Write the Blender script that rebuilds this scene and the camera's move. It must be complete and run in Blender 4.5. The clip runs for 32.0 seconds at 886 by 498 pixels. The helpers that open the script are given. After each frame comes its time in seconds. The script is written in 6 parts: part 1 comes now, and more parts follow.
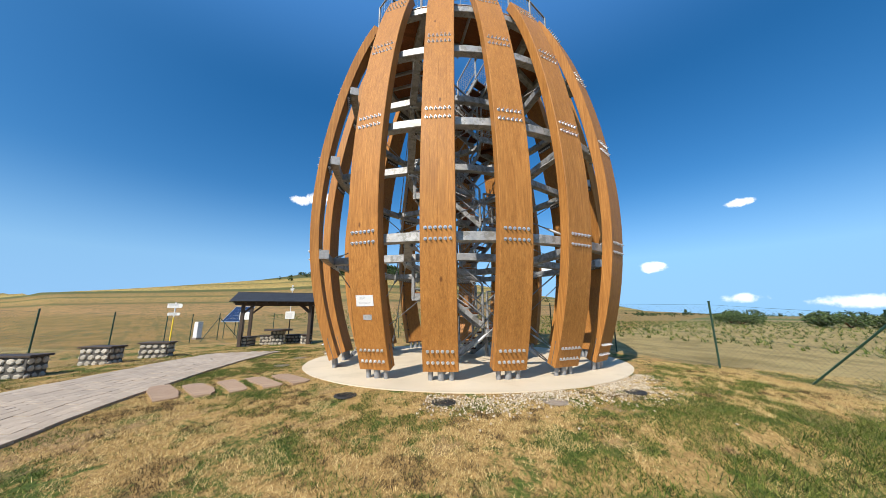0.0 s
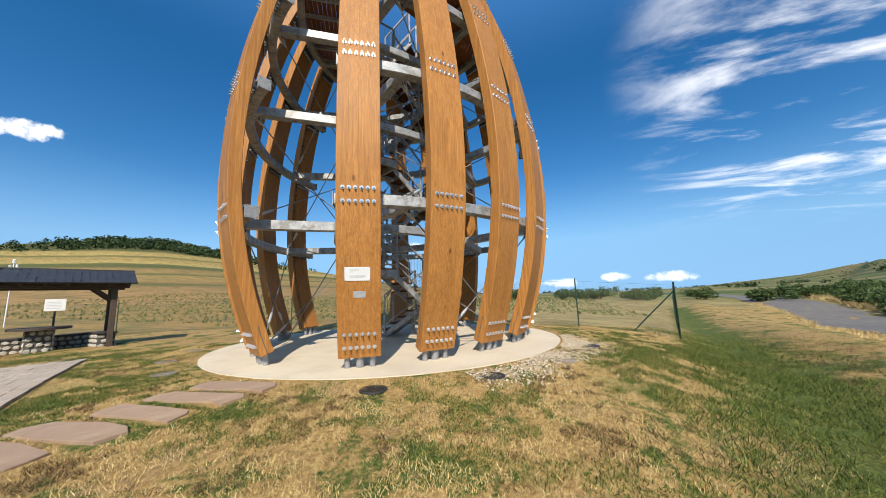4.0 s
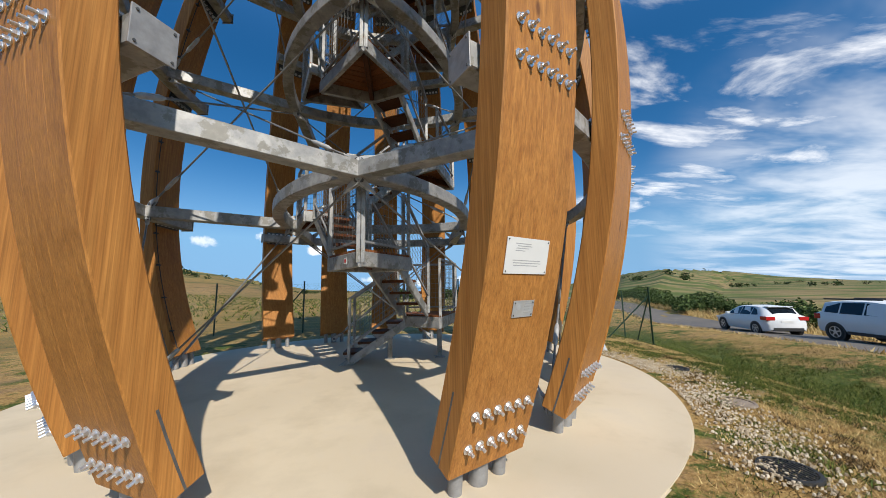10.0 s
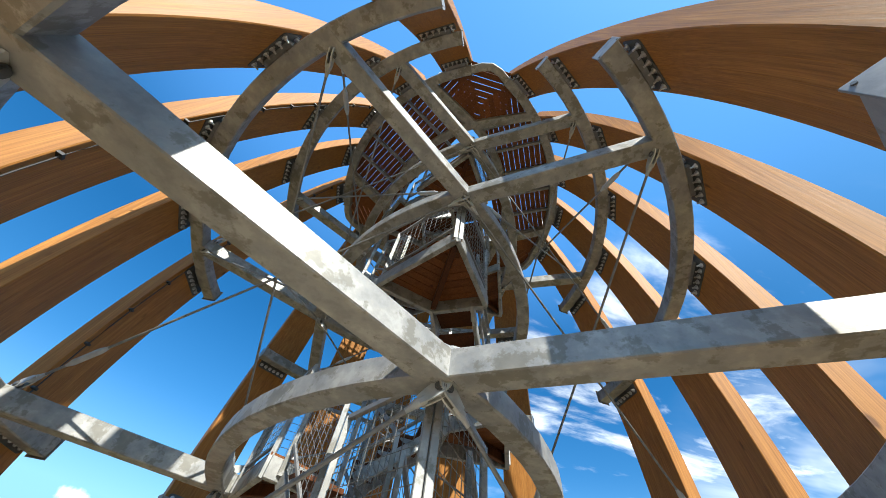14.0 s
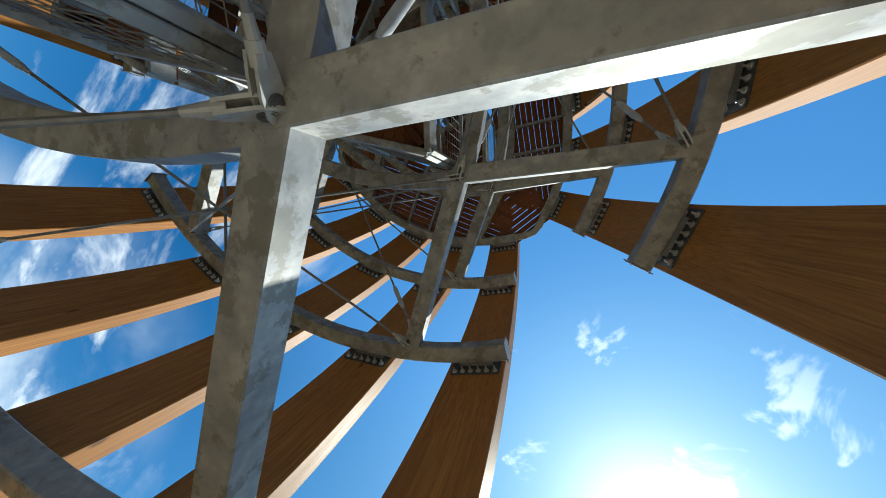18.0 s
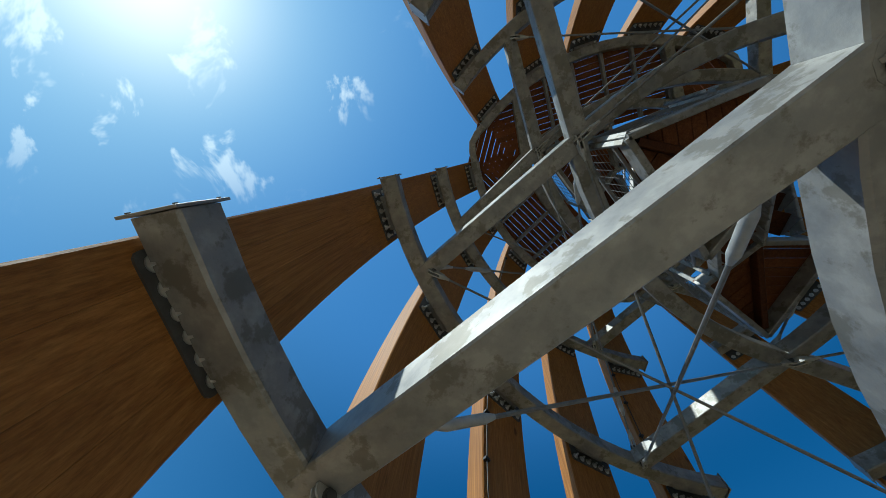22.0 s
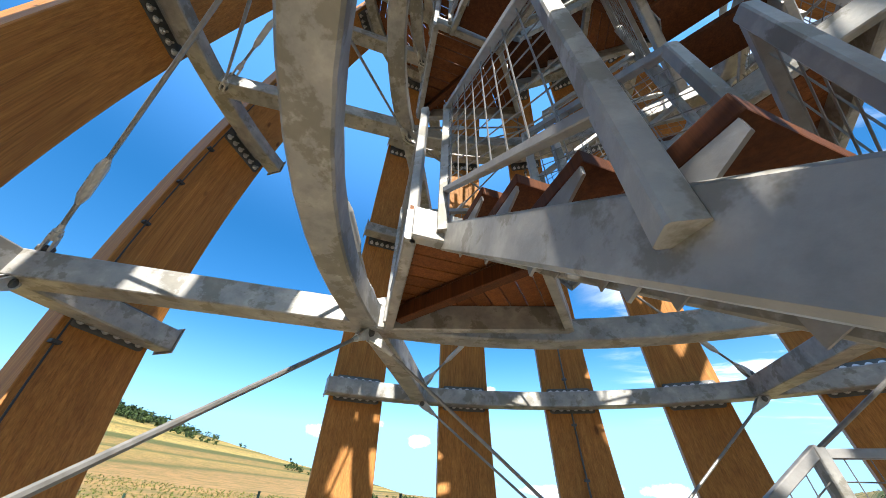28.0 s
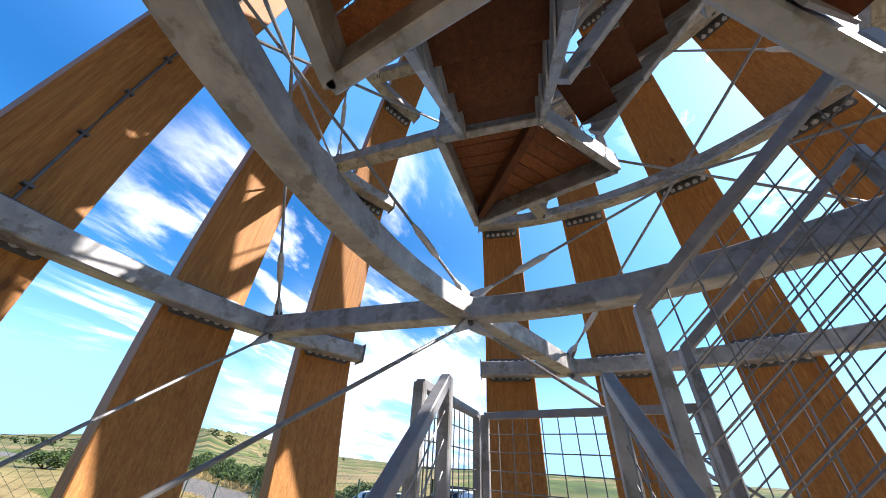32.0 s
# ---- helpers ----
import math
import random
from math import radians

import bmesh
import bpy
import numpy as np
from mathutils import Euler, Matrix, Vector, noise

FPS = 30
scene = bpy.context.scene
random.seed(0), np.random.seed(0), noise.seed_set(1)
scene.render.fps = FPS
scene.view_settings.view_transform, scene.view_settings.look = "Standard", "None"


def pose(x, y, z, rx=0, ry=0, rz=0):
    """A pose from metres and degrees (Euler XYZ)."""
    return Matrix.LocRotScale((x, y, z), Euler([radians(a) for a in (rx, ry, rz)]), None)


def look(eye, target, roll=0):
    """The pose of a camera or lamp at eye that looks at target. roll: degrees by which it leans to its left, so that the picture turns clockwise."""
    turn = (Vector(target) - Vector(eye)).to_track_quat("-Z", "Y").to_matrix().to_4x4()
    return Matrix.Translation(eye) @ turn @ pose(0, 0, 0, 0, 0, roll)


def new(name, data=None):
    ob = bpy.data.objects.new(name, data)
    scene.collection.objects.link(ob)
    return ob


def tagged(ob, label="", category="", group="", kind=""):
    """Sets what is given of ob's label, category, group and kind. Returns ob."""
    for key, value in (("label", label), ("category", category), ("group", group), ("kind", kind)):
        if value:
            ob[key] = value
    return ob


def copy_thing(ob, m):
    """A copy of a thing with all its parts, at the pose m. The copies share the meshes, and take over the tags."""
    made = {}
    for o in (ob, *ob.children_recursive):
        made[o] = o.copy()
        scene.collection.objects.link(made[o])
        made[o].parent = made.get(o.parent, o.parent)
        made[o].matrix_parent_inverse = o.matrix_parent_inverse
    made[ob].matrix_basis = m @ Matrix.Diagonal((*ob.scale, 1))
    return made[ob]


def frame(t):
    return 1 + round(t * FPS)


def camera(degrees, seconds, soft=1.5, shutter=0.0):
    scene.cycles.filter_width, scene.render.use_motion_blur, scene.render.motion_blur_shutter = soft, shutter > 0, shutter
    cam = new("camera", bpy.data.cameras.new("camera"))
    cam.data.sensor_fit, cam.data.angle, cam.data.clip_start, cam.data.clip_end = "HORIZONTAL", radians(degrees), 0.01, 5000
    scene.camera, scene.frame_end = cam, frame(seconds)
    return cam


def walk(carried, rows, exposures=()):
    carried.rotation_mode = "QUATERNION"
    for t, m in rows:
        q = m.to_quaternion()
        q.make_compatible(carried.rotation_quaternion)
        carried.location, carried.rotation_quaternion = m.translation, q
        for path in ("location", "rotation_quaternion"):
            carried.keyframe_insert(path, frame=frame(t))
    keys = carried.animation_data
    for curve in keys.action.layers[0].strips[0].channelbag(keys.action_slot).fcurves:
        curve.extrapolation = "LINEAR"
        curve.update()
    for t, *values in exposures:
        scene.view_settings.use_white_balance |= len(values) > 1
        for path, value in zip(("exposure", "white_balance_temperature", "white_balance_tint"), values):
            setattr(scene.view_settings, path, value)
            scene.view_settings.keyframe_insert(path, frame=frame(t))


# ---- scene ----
cam = camera(109.0, 32.0, soft=0.7)
EXPOSURES = [
    (0, 0.40, 6750, 11.0),
    (4, 0.34, 6750, 10.8),
    (8, 0.13, 6750, 10.6),
    (10.3, 0.09, 6755, 10.1),
    (11.3, 0.38, 6700, 9.0),
    (12, 0.64, 6600, 8.2),
    (13, 0.88, 6600, 7.0),
    (16, 0.6, 6450, 1.0),
    (18, 0.26, 6200, 0.0),
    (20, 0.2, 6000, 0.0),
    (21, -0.16, 5950, -1.0),
    (22.5, -0.23, 5750, -2.5),
    (23, 0.0, 5500, -3.0),
    (24, 0.68, 5800, 0.0),
    (25, 1.1, 6300, 3.0),
    (28, 1.34, 6900, 9.0),
    (32, 1.3, 6550, 17.0),
]
PATH = [
    (0, 6.872, -6.907, 1.201, 101.95, 0.24, 48.32),
    (0.5, 6.576, -7.106, 1.061, 102.10, 0.25, 47.84),
    (1, 6.292, -7.355, 0.998, 101.74, 0.85, 46.02),
    (1.5, 6.000, -7.583, 1.004, 100.96, 1.11, 43.99),
    (2, 5.648, -7.776, 0.987, 100.30, 1.36, 40.37),
    (2.5, 5.277, -7.988, 0.954, 99.41, 1.61, 35.63),
    (3, 4.837, -8.128, 0.986, 99.04, 2.10, 29.41),
    (3.5, 4.342, -8.179, 1.073, 98.58, 2.21, 23.17),
    (4, 3.911, -8.245, 1.114, 98.39, 2.03, 16.65),
    (4.5, 3.532, -8.230, 1.156, 97.98, 1.91, 11.28),
    (6.5, 2.335, -7.692, 1.167, 97.94, 2.43, 1.66),
    (7, 2.027, -7.545, 1.185, 98.28, 2.12, -1.40),
    (7.5, 1.722, -7.393, 1.228, 98.29, 1.67, -3.50),
    (8, 1.487, -7.096, 1.242, 97.93, 1.44, -4.06),
    (8.5, 1.244, -6.790, 1.252, 97.62, 1.16, -4.50),
    (9, 0.970, -6.444, 1.282, 97.37, 0.75, -5.32),
    (9.5, 0.737, -6.058, 1.271, 97.44, 0.95, -6.68),
    (10, 0.498, -5.743, 1.300, 97.46, 1.07, -7.31),
    (10.5, 0.236, -5.401, 1.359, 98.83, 1.98, -7.93),
    (11, 0.163, -5.001, 1.382, 103.56, 1.43, -7.21),
    (11.5, 0.107, -4.737, 1.435, 110.28, 1.58, -6.46),
    (12, 0.043, -4.493, 1.445, 118.42, 2.29, -5.27),
    (12.5, -0.002, -4.286, 1.490, 126.67, 1.40, -4.25),
    (13, -0.050, -4.117, 1.565, 134.15, -0.23, -4.62),
    (13.5, -0.258, -3.942, 1.545, 140.49, -2.70, -8.01),
    (15.5, -0.365, -3.232, 1.858, 158.63, -17.69, -51.82),
    (16, -0.351, -3.112, 1.905, 164.20, -18.33, -69.05),
    (17, -0.378, -2.943, 1.865, 167.93, -17.31, -107.11),
    (18, -0.443, -2.897, 1.754, 173.31, -17.52, -140.72),
    (19, -0.366, -2.818, 1.666, 177.86, -14.42, -177.30),
    (20, -0.143, -2.694, 1.623, 174.93, -8.56, 151.33),
    (21, -0.121, -2.889, 1.724, 170.45, -6.14, 117.29),
    (22, -0.479, -3.016, 1.688, 165.11, -5.06, 77.00),
    (22.5, -0.577, -2.965, 1.684, 160.28, -5.28, 64.49),
    (23, -0.701, -2.912, 1.736, 158.78, -2.65, 53.63),
    (23.5, -0.782, -2.988, 1.757, 152.86, -2.66, 41.36),
    (24, -0.830, -2.851, 1.784, 148.22, -2.01, 36.98),
    (24.5, -0.622, -2.666, 1.845, 140.67, -2.69, 35.51),
    (25, -0.531, -2.336, 1.788, 134.32, -3.58, 33.42),
    (25.5, -0.605, -2.012, 1.685, 128.25, -3.07, 29.89),
    (27.5, -0.760, -1.284, 1.674, 126.96, -2.05, 14.98),
    (28, -0.825, -1.066, 1.625, 128.53, -1.58, 10.46),
    (28.5, -0.920, -0.802, 1.582, 128.43, -1.34, 3.53),
    (29, -0.928, -0.580, 1.613, 126.90, -1.33, -4.92),
    (29.5, -0.907, -0.321, 1.632, 126.00, -1.12, -15.11),
    (30, -0.949, -0.172, 1.594, 124.77, -1.50, -25.94),
    (30.5, -0.996, 0.017, 1.609, 123.25, -2.21, -38.86),
    (31, -0.979, 0.165, 1.590, 122.83, -3.23, -49.83),
    (31.5, -0.870, 0.373, 1.579, 123.62, -2.91, -61.72),
    (32, -0.798, 0.565, 1.561, 124.35, -2.87, -75.68),
]
walk(cam, [(t, pose(*row)) for t, *row in PATH], exposures=EXPOSURES)

# ---------------------------------------------------------------- light
SUN_AZ, SUN_EL = -72.0, 42.0


def polar(az, r, z=0.0):
    return Vector((r * math.cos(radians(az)), r * math.sin(radians(az)), z))


def nodes_of(tree):
    tree.nodes.clear()

    def add(kind, **inputs):
        n = tree.nodes.new(kind)
        for key, value in inputs.items():
            n.inputs[key.replace("_", " ")].default_value = value
        return n

    return add, tree.links.new


def ramp(add, stops):
    n = add("ShaderNodeValToRGB")
    while len(n.color_ramp.elements) < len(stops):
        n.color_ramp.elements.new(0.5)
    for e, (p, c) in zip(n.color_ramp.elements, stops):
        e.position, e.color = p, (*c, 1) if len(c) == 3 else c
    return n


def math_node(add, link, op, a, b=None, c=None):
    n = add("ShaderNodeMath")
    n.operation = op
    for k, v in enumerate((a, b, c)):
        if v is None:
            continue
        if isinstance(v, (int, float)):
            n.inputs[k].default_value = v
        else:
            link(v, n.inputs[k])
    return n.outputs[0]


def make_world():
    world = bpy.data.worlds.new("sky")
    scene.world = world
    world.use_nodes = True
    add, link = nodes_of(world.node_tree)
    sky = add("ShaderNodeTexSky")
    sky.sky_type, sky.sun_disc = "NISHITA", False
    sky.sun_elevation, sky.sun_rotation = radians(SUN_EL), radians(90 - SUN_AZ)
    sky.altitude, sky.air_density, sky.dust_density, sky.ozone_density = 200, 1.0, 0.15, 3.0
    coord = add("ShaderNodeTexCoord").outputs["Generated"]
    sep = add("ShaderNodeSeparateXYZ")
    link(coord, sep.inputs[0])
    x, y, z = sep.outputs
    up = math_node(add, link, "MAXIMUM", z, 0.15)
    comb = add("ShaderNodeCombineXYZ")
    link(x, comb.inputs[0]), link(y, comb.inputs[1]), link(up, comb.inputs[2])
    link(comb.outputs[0], sky.inputs[0])
    # clouds lie on a flat layer overhead
    lift = math_node(add, link, "ADD", math_node(add, link, "MAXIMUM", z, 0.0), 0.10)
    flat = add("ShaderNodeCombineXYZ")
    link(math_node(add, link, "DIVIDE", x, lift), flat.inputs[0])
    link(math_node(add, link, "DIVIDE", y, lift), flat.inputs[1])

    def wisps(scale, stretch, turn, lo, hi, detail=7, rough=0.58, seed=0.0):
        m = add("ShaderNodeMapping")
        m.inputs["Rotation"].default_value = (0, 0, radians(turn))
        m.inputs["Scale"].default_value = (1, stretch, 1)
        m.inputs["Location"].default_value = (seed, seed * 0.7, seed)
        link(flat.outputs[0], m.inputs["Vector"])
        n = add("ShaderNodeTexNoise", Scale=scale, Detail=detail, Roughness=rough, Distortion=0.35)
        link(m.outputs[0], n.inputs["Vector"])
        r = add("ShaderNodeMapRange")
        r.interpolation_type = "SMOOTHSTEP"
        r.inputs["From Min"].default_value, r.inputs["From Max"].default_value = lo, hi
        link(n.outputs["Fac"], r.inputs["Value"])
        return r.outputs[0]

    def near(az, el, inner, outer):
        """1 within inner degrees of a direction, 0 beyond outer."""
        d = add("ShaderNodeVectorMath")
        d.operation = "DOT_PRODUCT"
        link(coord, d.inputs[0])
        d.inputs[1].default_value = polar(az, math.cos(radians(el)), math.sin(radians(el)))
        r = add("ShaderNodeMapRange")
        r.interpolation_type = "SMOOTHSTEP"
        r.inputs["From Min"].default_value, r.inputs["From Max"].default_value = math.cos(radians(outer)), math.cos(radians(inner))
        link(d.outputs["Value"], r.inputs["Value"])
        return r.outputs[0]

    def mul(a, b):
        return math_node(add, link, "MULTIPLY", a, b)

    def top(a, b):
        return math_node(add, link, "MAXIMUM", a, b)

    ragged = add("ShaderNodeTexNoise", Scale=26.0, Detail=6, Roughness=0.62)
    link(coord, ragged.inputs["Vector"])

    def puff(az, el, wide, high):
        """A small cloud some degrees wide and high, with a ragged rim."""
        c = polar(az, math.cos(radians(el)), math.sin(radians(el)))
        ax, ay = polar(az + 90, 1), Vector((-math.sin(radians(el)) * math.cos(radians(az)), -math.sin(radians(el)) * math.sin(radians(az)), math.cos(radians(el))))
        parts = []
        for axis, size in ((ax, wide), (ay, high)):
            d = add("ShaderNodeVectorMath")
            d.operation = "DOT_PRODUCT"
            link(coord, d.inputs[0])
            d.inputs[1].default_value = axis
            off = math_node(add, link, "SUBTRACT", d.outputs["Value"], axis.dot(c))
            off = math_node(add, link, "DIVIDE", off, math.sin(radians(size)))
            parts.append(math_node(add, link, "MULTIPLY", off, off))
        q = math_node(add, link, "ADD", parts[0], parts[1])
        q = math_node(add, link, "ADD", q, math_node(add, link, "MULTIPLY", ragged.outputs["Fac"], 3.6))
        r = add("ShaderNodeMapRange")
        r.interpolation_type = "SMOOTHSTEP"
        r.inputs["From Min"].default_value, r.inputs["From Max"].default_value = 2.75, 1.75
        link(q, r.inputs["Value"])
        return mul(r.outputs[0], near(az, el, wide * 1.2, wide * 1.6))

    def above(lo, hi):
        r = add("ShaderNodeMapRange")
        r.interpolation_type = "SMOOTHSTEP"
        r.inputs["From Min"].default_value, r.inputs["From Max"].default_value = lo, hi
        link(z, r.inputs["Value"])
        return r.outputs[0]

    east = mul(mul(wisps(1.2, 2.2, 35, 0.485, 0.68), near(38, 22, 14, 36)), above(0.10, 0.26))
    veil = mul(mul(wisps(0.8, 2.0, 20, 0.34, 0.66, detail=5), near(25, 8, 8, 26)), 0.6)
    by_sun = mul(wisps(4.2, 1.1, 10, 0.56, 0.64, seed=4.0, detail=5), near(-70, 44, 10, 34))
    small = top(top(puff(161.0, 19.5, 2.1, 1.15), puff(163.6, 19.0, 1.7, 0.8)), top(puff(93.5, 14.6, 1.6, 0.6), puff(159.0, 19.9, 1.3, 0.8)))
    small = math_node(add, link, "MAXIMUM", small, top(puff(112.0, 9.0, 1.9, 1.0), puff(104.5, 7.0, 2.0, 0.9)))
    low = None
    for az, el, wide, high in ((71, 1.6, 3.2, 0.9), (78, 2.0, 2.6, 0.8), (86, 1.4, 3.8, 0.8), (95, 2.2, 2.6, 0.7), (120, 7.6, 2.0, 0.9)):
        p = puff(az, el, wide, high)
        low = p if low is None else top(low, p)
    cover = top(top(east, veil), top(top(by_sun, small), mul(low, 0.7)))
    # the bright veil round the sun
    glare = add("ShaderNodeVectorMath")
    glare.operation = "DOT_PRODUCT"
    link(coord, glare.inputs[0])
    glare.inputs[1].default_value = polar(SUN_AZ, math.cos(radians(SUN_EL)), math.sin(radians(SUN_EL)))
    facing = math_node(add, link, "MAXIMUM", glare.outputs["Value"], 0.0)
    halo = math_node(add, link, "POWER", facing, 70.0)
    broad = math_node(add, link, "POWER", facing, 2.2)
    glow = math_node(add, link, "POWER", facing, 11.0)
    mix = add("ShaderNodeMix")
    mix.data_type = "RGBA"
    link(mul(cover, 0.88), mix.inputs["Factor"])
    hue = add("ShaderNodeHueSaturation", Saturation=1.36, Value=1.0)
    link(sky.outputs[0], hue.inputs["Color"])
    haze = add("ShaderNodeMix")
    haze.data_type = "RGBA"
    link(mul(broad, 0.55), haze.inputs["Factor"])
    link(hue.outputs[0], haze.inputs["A"])
    haze.inputs["B"].default_value = (2.3, 5.0, 8.2, 1)
    high = add("ShaderNodeMapRange")
    high.interpolation_type = "SMOOTHSTEP"
    high.inputs["From Min"].default_value, high.inputs["From Max"].default_value = 0.55, 0.86
    link(z, high.inputs["Value"])
    zenith = add("ShaderNodeMix")
    zenith.data_type = "RGBA"
    link(mul(high.outputs[0], 0.62), zenith.inputs["Factor"])
    link(haze.outputs["Result"], zenith.inputs["A"])
    zenith.inputs["B"].default_value = (0.8, 2.7, 6.6, 1)
    rim = add("ShaderNodeMapRange")
    rim.interpolation_type = "SMOOTHSTEP"
    rim.inputs["From Min"].default_value, rim.inputs["From Max"].default_value = 0.36, 0.0
    link(z, rim.inputs["Value"])
    pale = add("ShaderNodeMix")
    pale.data_type = "RGBA"
    link(mul(rim.outputs[0], 0.66), pale.inputs["Factor"])
    link(zenith.outputs["Result"], pale.inputs["A"])
    pale.inputs["B"].default_value = (2.3, 4.3, 7.0, 1)
    link(pale.outputs["Result"], mix.inputs["A"])
    mix.inputs["B"].default_value = (11.0, 11.2, 11.5, 1)
    sun_veil = add("ShaderNodeMix")
    sun_veil.data_type = "RGBA"
    link(mul(halo, 0.9), sun_veil.inputs["Factor"])
    wide_veil = add("ShaderNodeMix")
    wide_veil.data_type = "RGBA"
    link(mul(glow, 0.55), wide_veil.inputs["Factor"])
    link(mix.outputs["Result"], wide_veil.inputs["A"])
    wide_veil.inputs["B"].default_value = (6.5, 10.0, 12.0, 1)
    link(wide_veil.outputs["Result"], sun_veil.inputs["A"])
    sun_veil.inputs["B"].default_value = (14.0, 14.0, 13.6, 1)
    back = add("ShaderNodeBackground", Strength=0.112)
    link(sun_veil.outputs["Result"], back.inputs["Color"])
    link(back.outputs[0], add("ShaderNodeOutputWorld").inputs[0])
    lamp = bpy.data.lights.new("sun", "SUN")
    lamp.energy, lamp.angle, lamp.color = 5.0, radians(0.53), (1.0, 0.95, 0.87)
    ob = new("sun", lamp)
    ob.matrix_world = look(polar(SUN_AZ, 30 * math.cos(radians(SUN_EL)), 30 * math.sin(radians(SUN_EL))), (0, 0, 0))


make_world()

# ---------------------------------------------------------------- materials
def surface(name, stops, scale=6.0, stretch=(1, 1, 1), rough=(0.6, 0.8), metal=0.0, bump=0.2, fine=60.0, random_tint=0.0,
            blotch=None, blotch_scale=1.5, blotch_amount=0.5, coords="Object", spec=0.5, bump_dist=0.01, blotch_edge=(0.48, 0.62)):
    """A base colour that runs through stops by a stretched noise, with larger blotches, a fine grain in the relief and its own roughness."""
    m = bpy.data.materials.new(name)
    m.use_nodes = True
    add, link = nodes_of(m.node_tree)
    coord = add("ShaderNodeTexCoord").outputs[coords]
    mapping = add("ShaderNodeMapping")
    mapping.inputs["Scale"].default_value = stretch
    link(coord, mapping.inputs["Vector"])
    n1 = add("ShaderNodeTexNoise", Scale=scale, Detail=8, Roughness=0.6)
    link(mapping.outputs[0], n1.inputs["Vector"])
    cr = ramp(add, stops)
    link(n1.outputs["Fac"], cr.inputs["Fac"])
    colour = cr.outputs["Color"]
    if blotch:
        n2 = add("ShaderNodeTexNoise", Scale=blotch_scale, Detail=6, Roughness=0.65)
        link(coord, n2.inputs["Vector"])
        r2 = ramp(add, [(blotch_edge[0], (0, 0, 0)), (blotch_edge[1], (1, 1, 1))])
        link(n2.outputs["Fac"], r2.inputs["Fac"])
        mix = add("ShaderNodeMix")
        mix.data_type = "RGBA"
        link(math_node(add, link, "MULTIPLY", r2.outputs["Color"], blotch_amount), mix.inputs["Factor"])
        link(colour, mix.inputs["A"])
        mix.inputs["B"].default_value = (*blotch, 1)
        colour = mix.outputs["Result"]
    if random_tint:
        info = add("ShaderNodeObjectInfo")
        r = add("ShaderNodeMapRange")
        r.inputs["To Min"].default_value, r.inputs["To Max"].default_value = 1 - random_tint, 1 + random_tint
        link(info.outputs["Random"], r.inputs["Value"])
        hsv = add("ShaderNodeHueSaturation")
        link(r.outputs[0], hsv.inputs["Value"])
        link(colour, hsv.inputs["Color"])
        colour = hsv.outputs[0]
    bsdf = add("ShaderNodeBsdfPrincipled", Metallic=metal)
    bsdf.inputs["Specular IOR Level"].default_value = spec
    link(colour, bsdf.inputs["Base Color"])
    rr = add("ShaderNodeMapRange")
    rr.inputs["To Min"].default_value, rr.inputs["To Max"].default_value = rough
    link(n1.outputs["Fac"], rr.inputs["Value"])
    link(rr.outputs[0], bsdf.inputs["Roughness"])
    n3 = add("ShaderNodeTexNoise", Scale=fine, Detail=4, Roughness=0.6)
    link(mapping.outputs[0], n3.inputs["Vector"])
    b = add("ShaderNodeBump", Strength=bump, Distance=bump_dist)
    link(n3.outputs["Fac"], b.inputs["Height"])
    link(b.outputs[0], bsdf.inputs["Normal"])
    link(bsdf.outputs[0], add("ShaderNodeOutputMaterial").inputs[0])
    return m


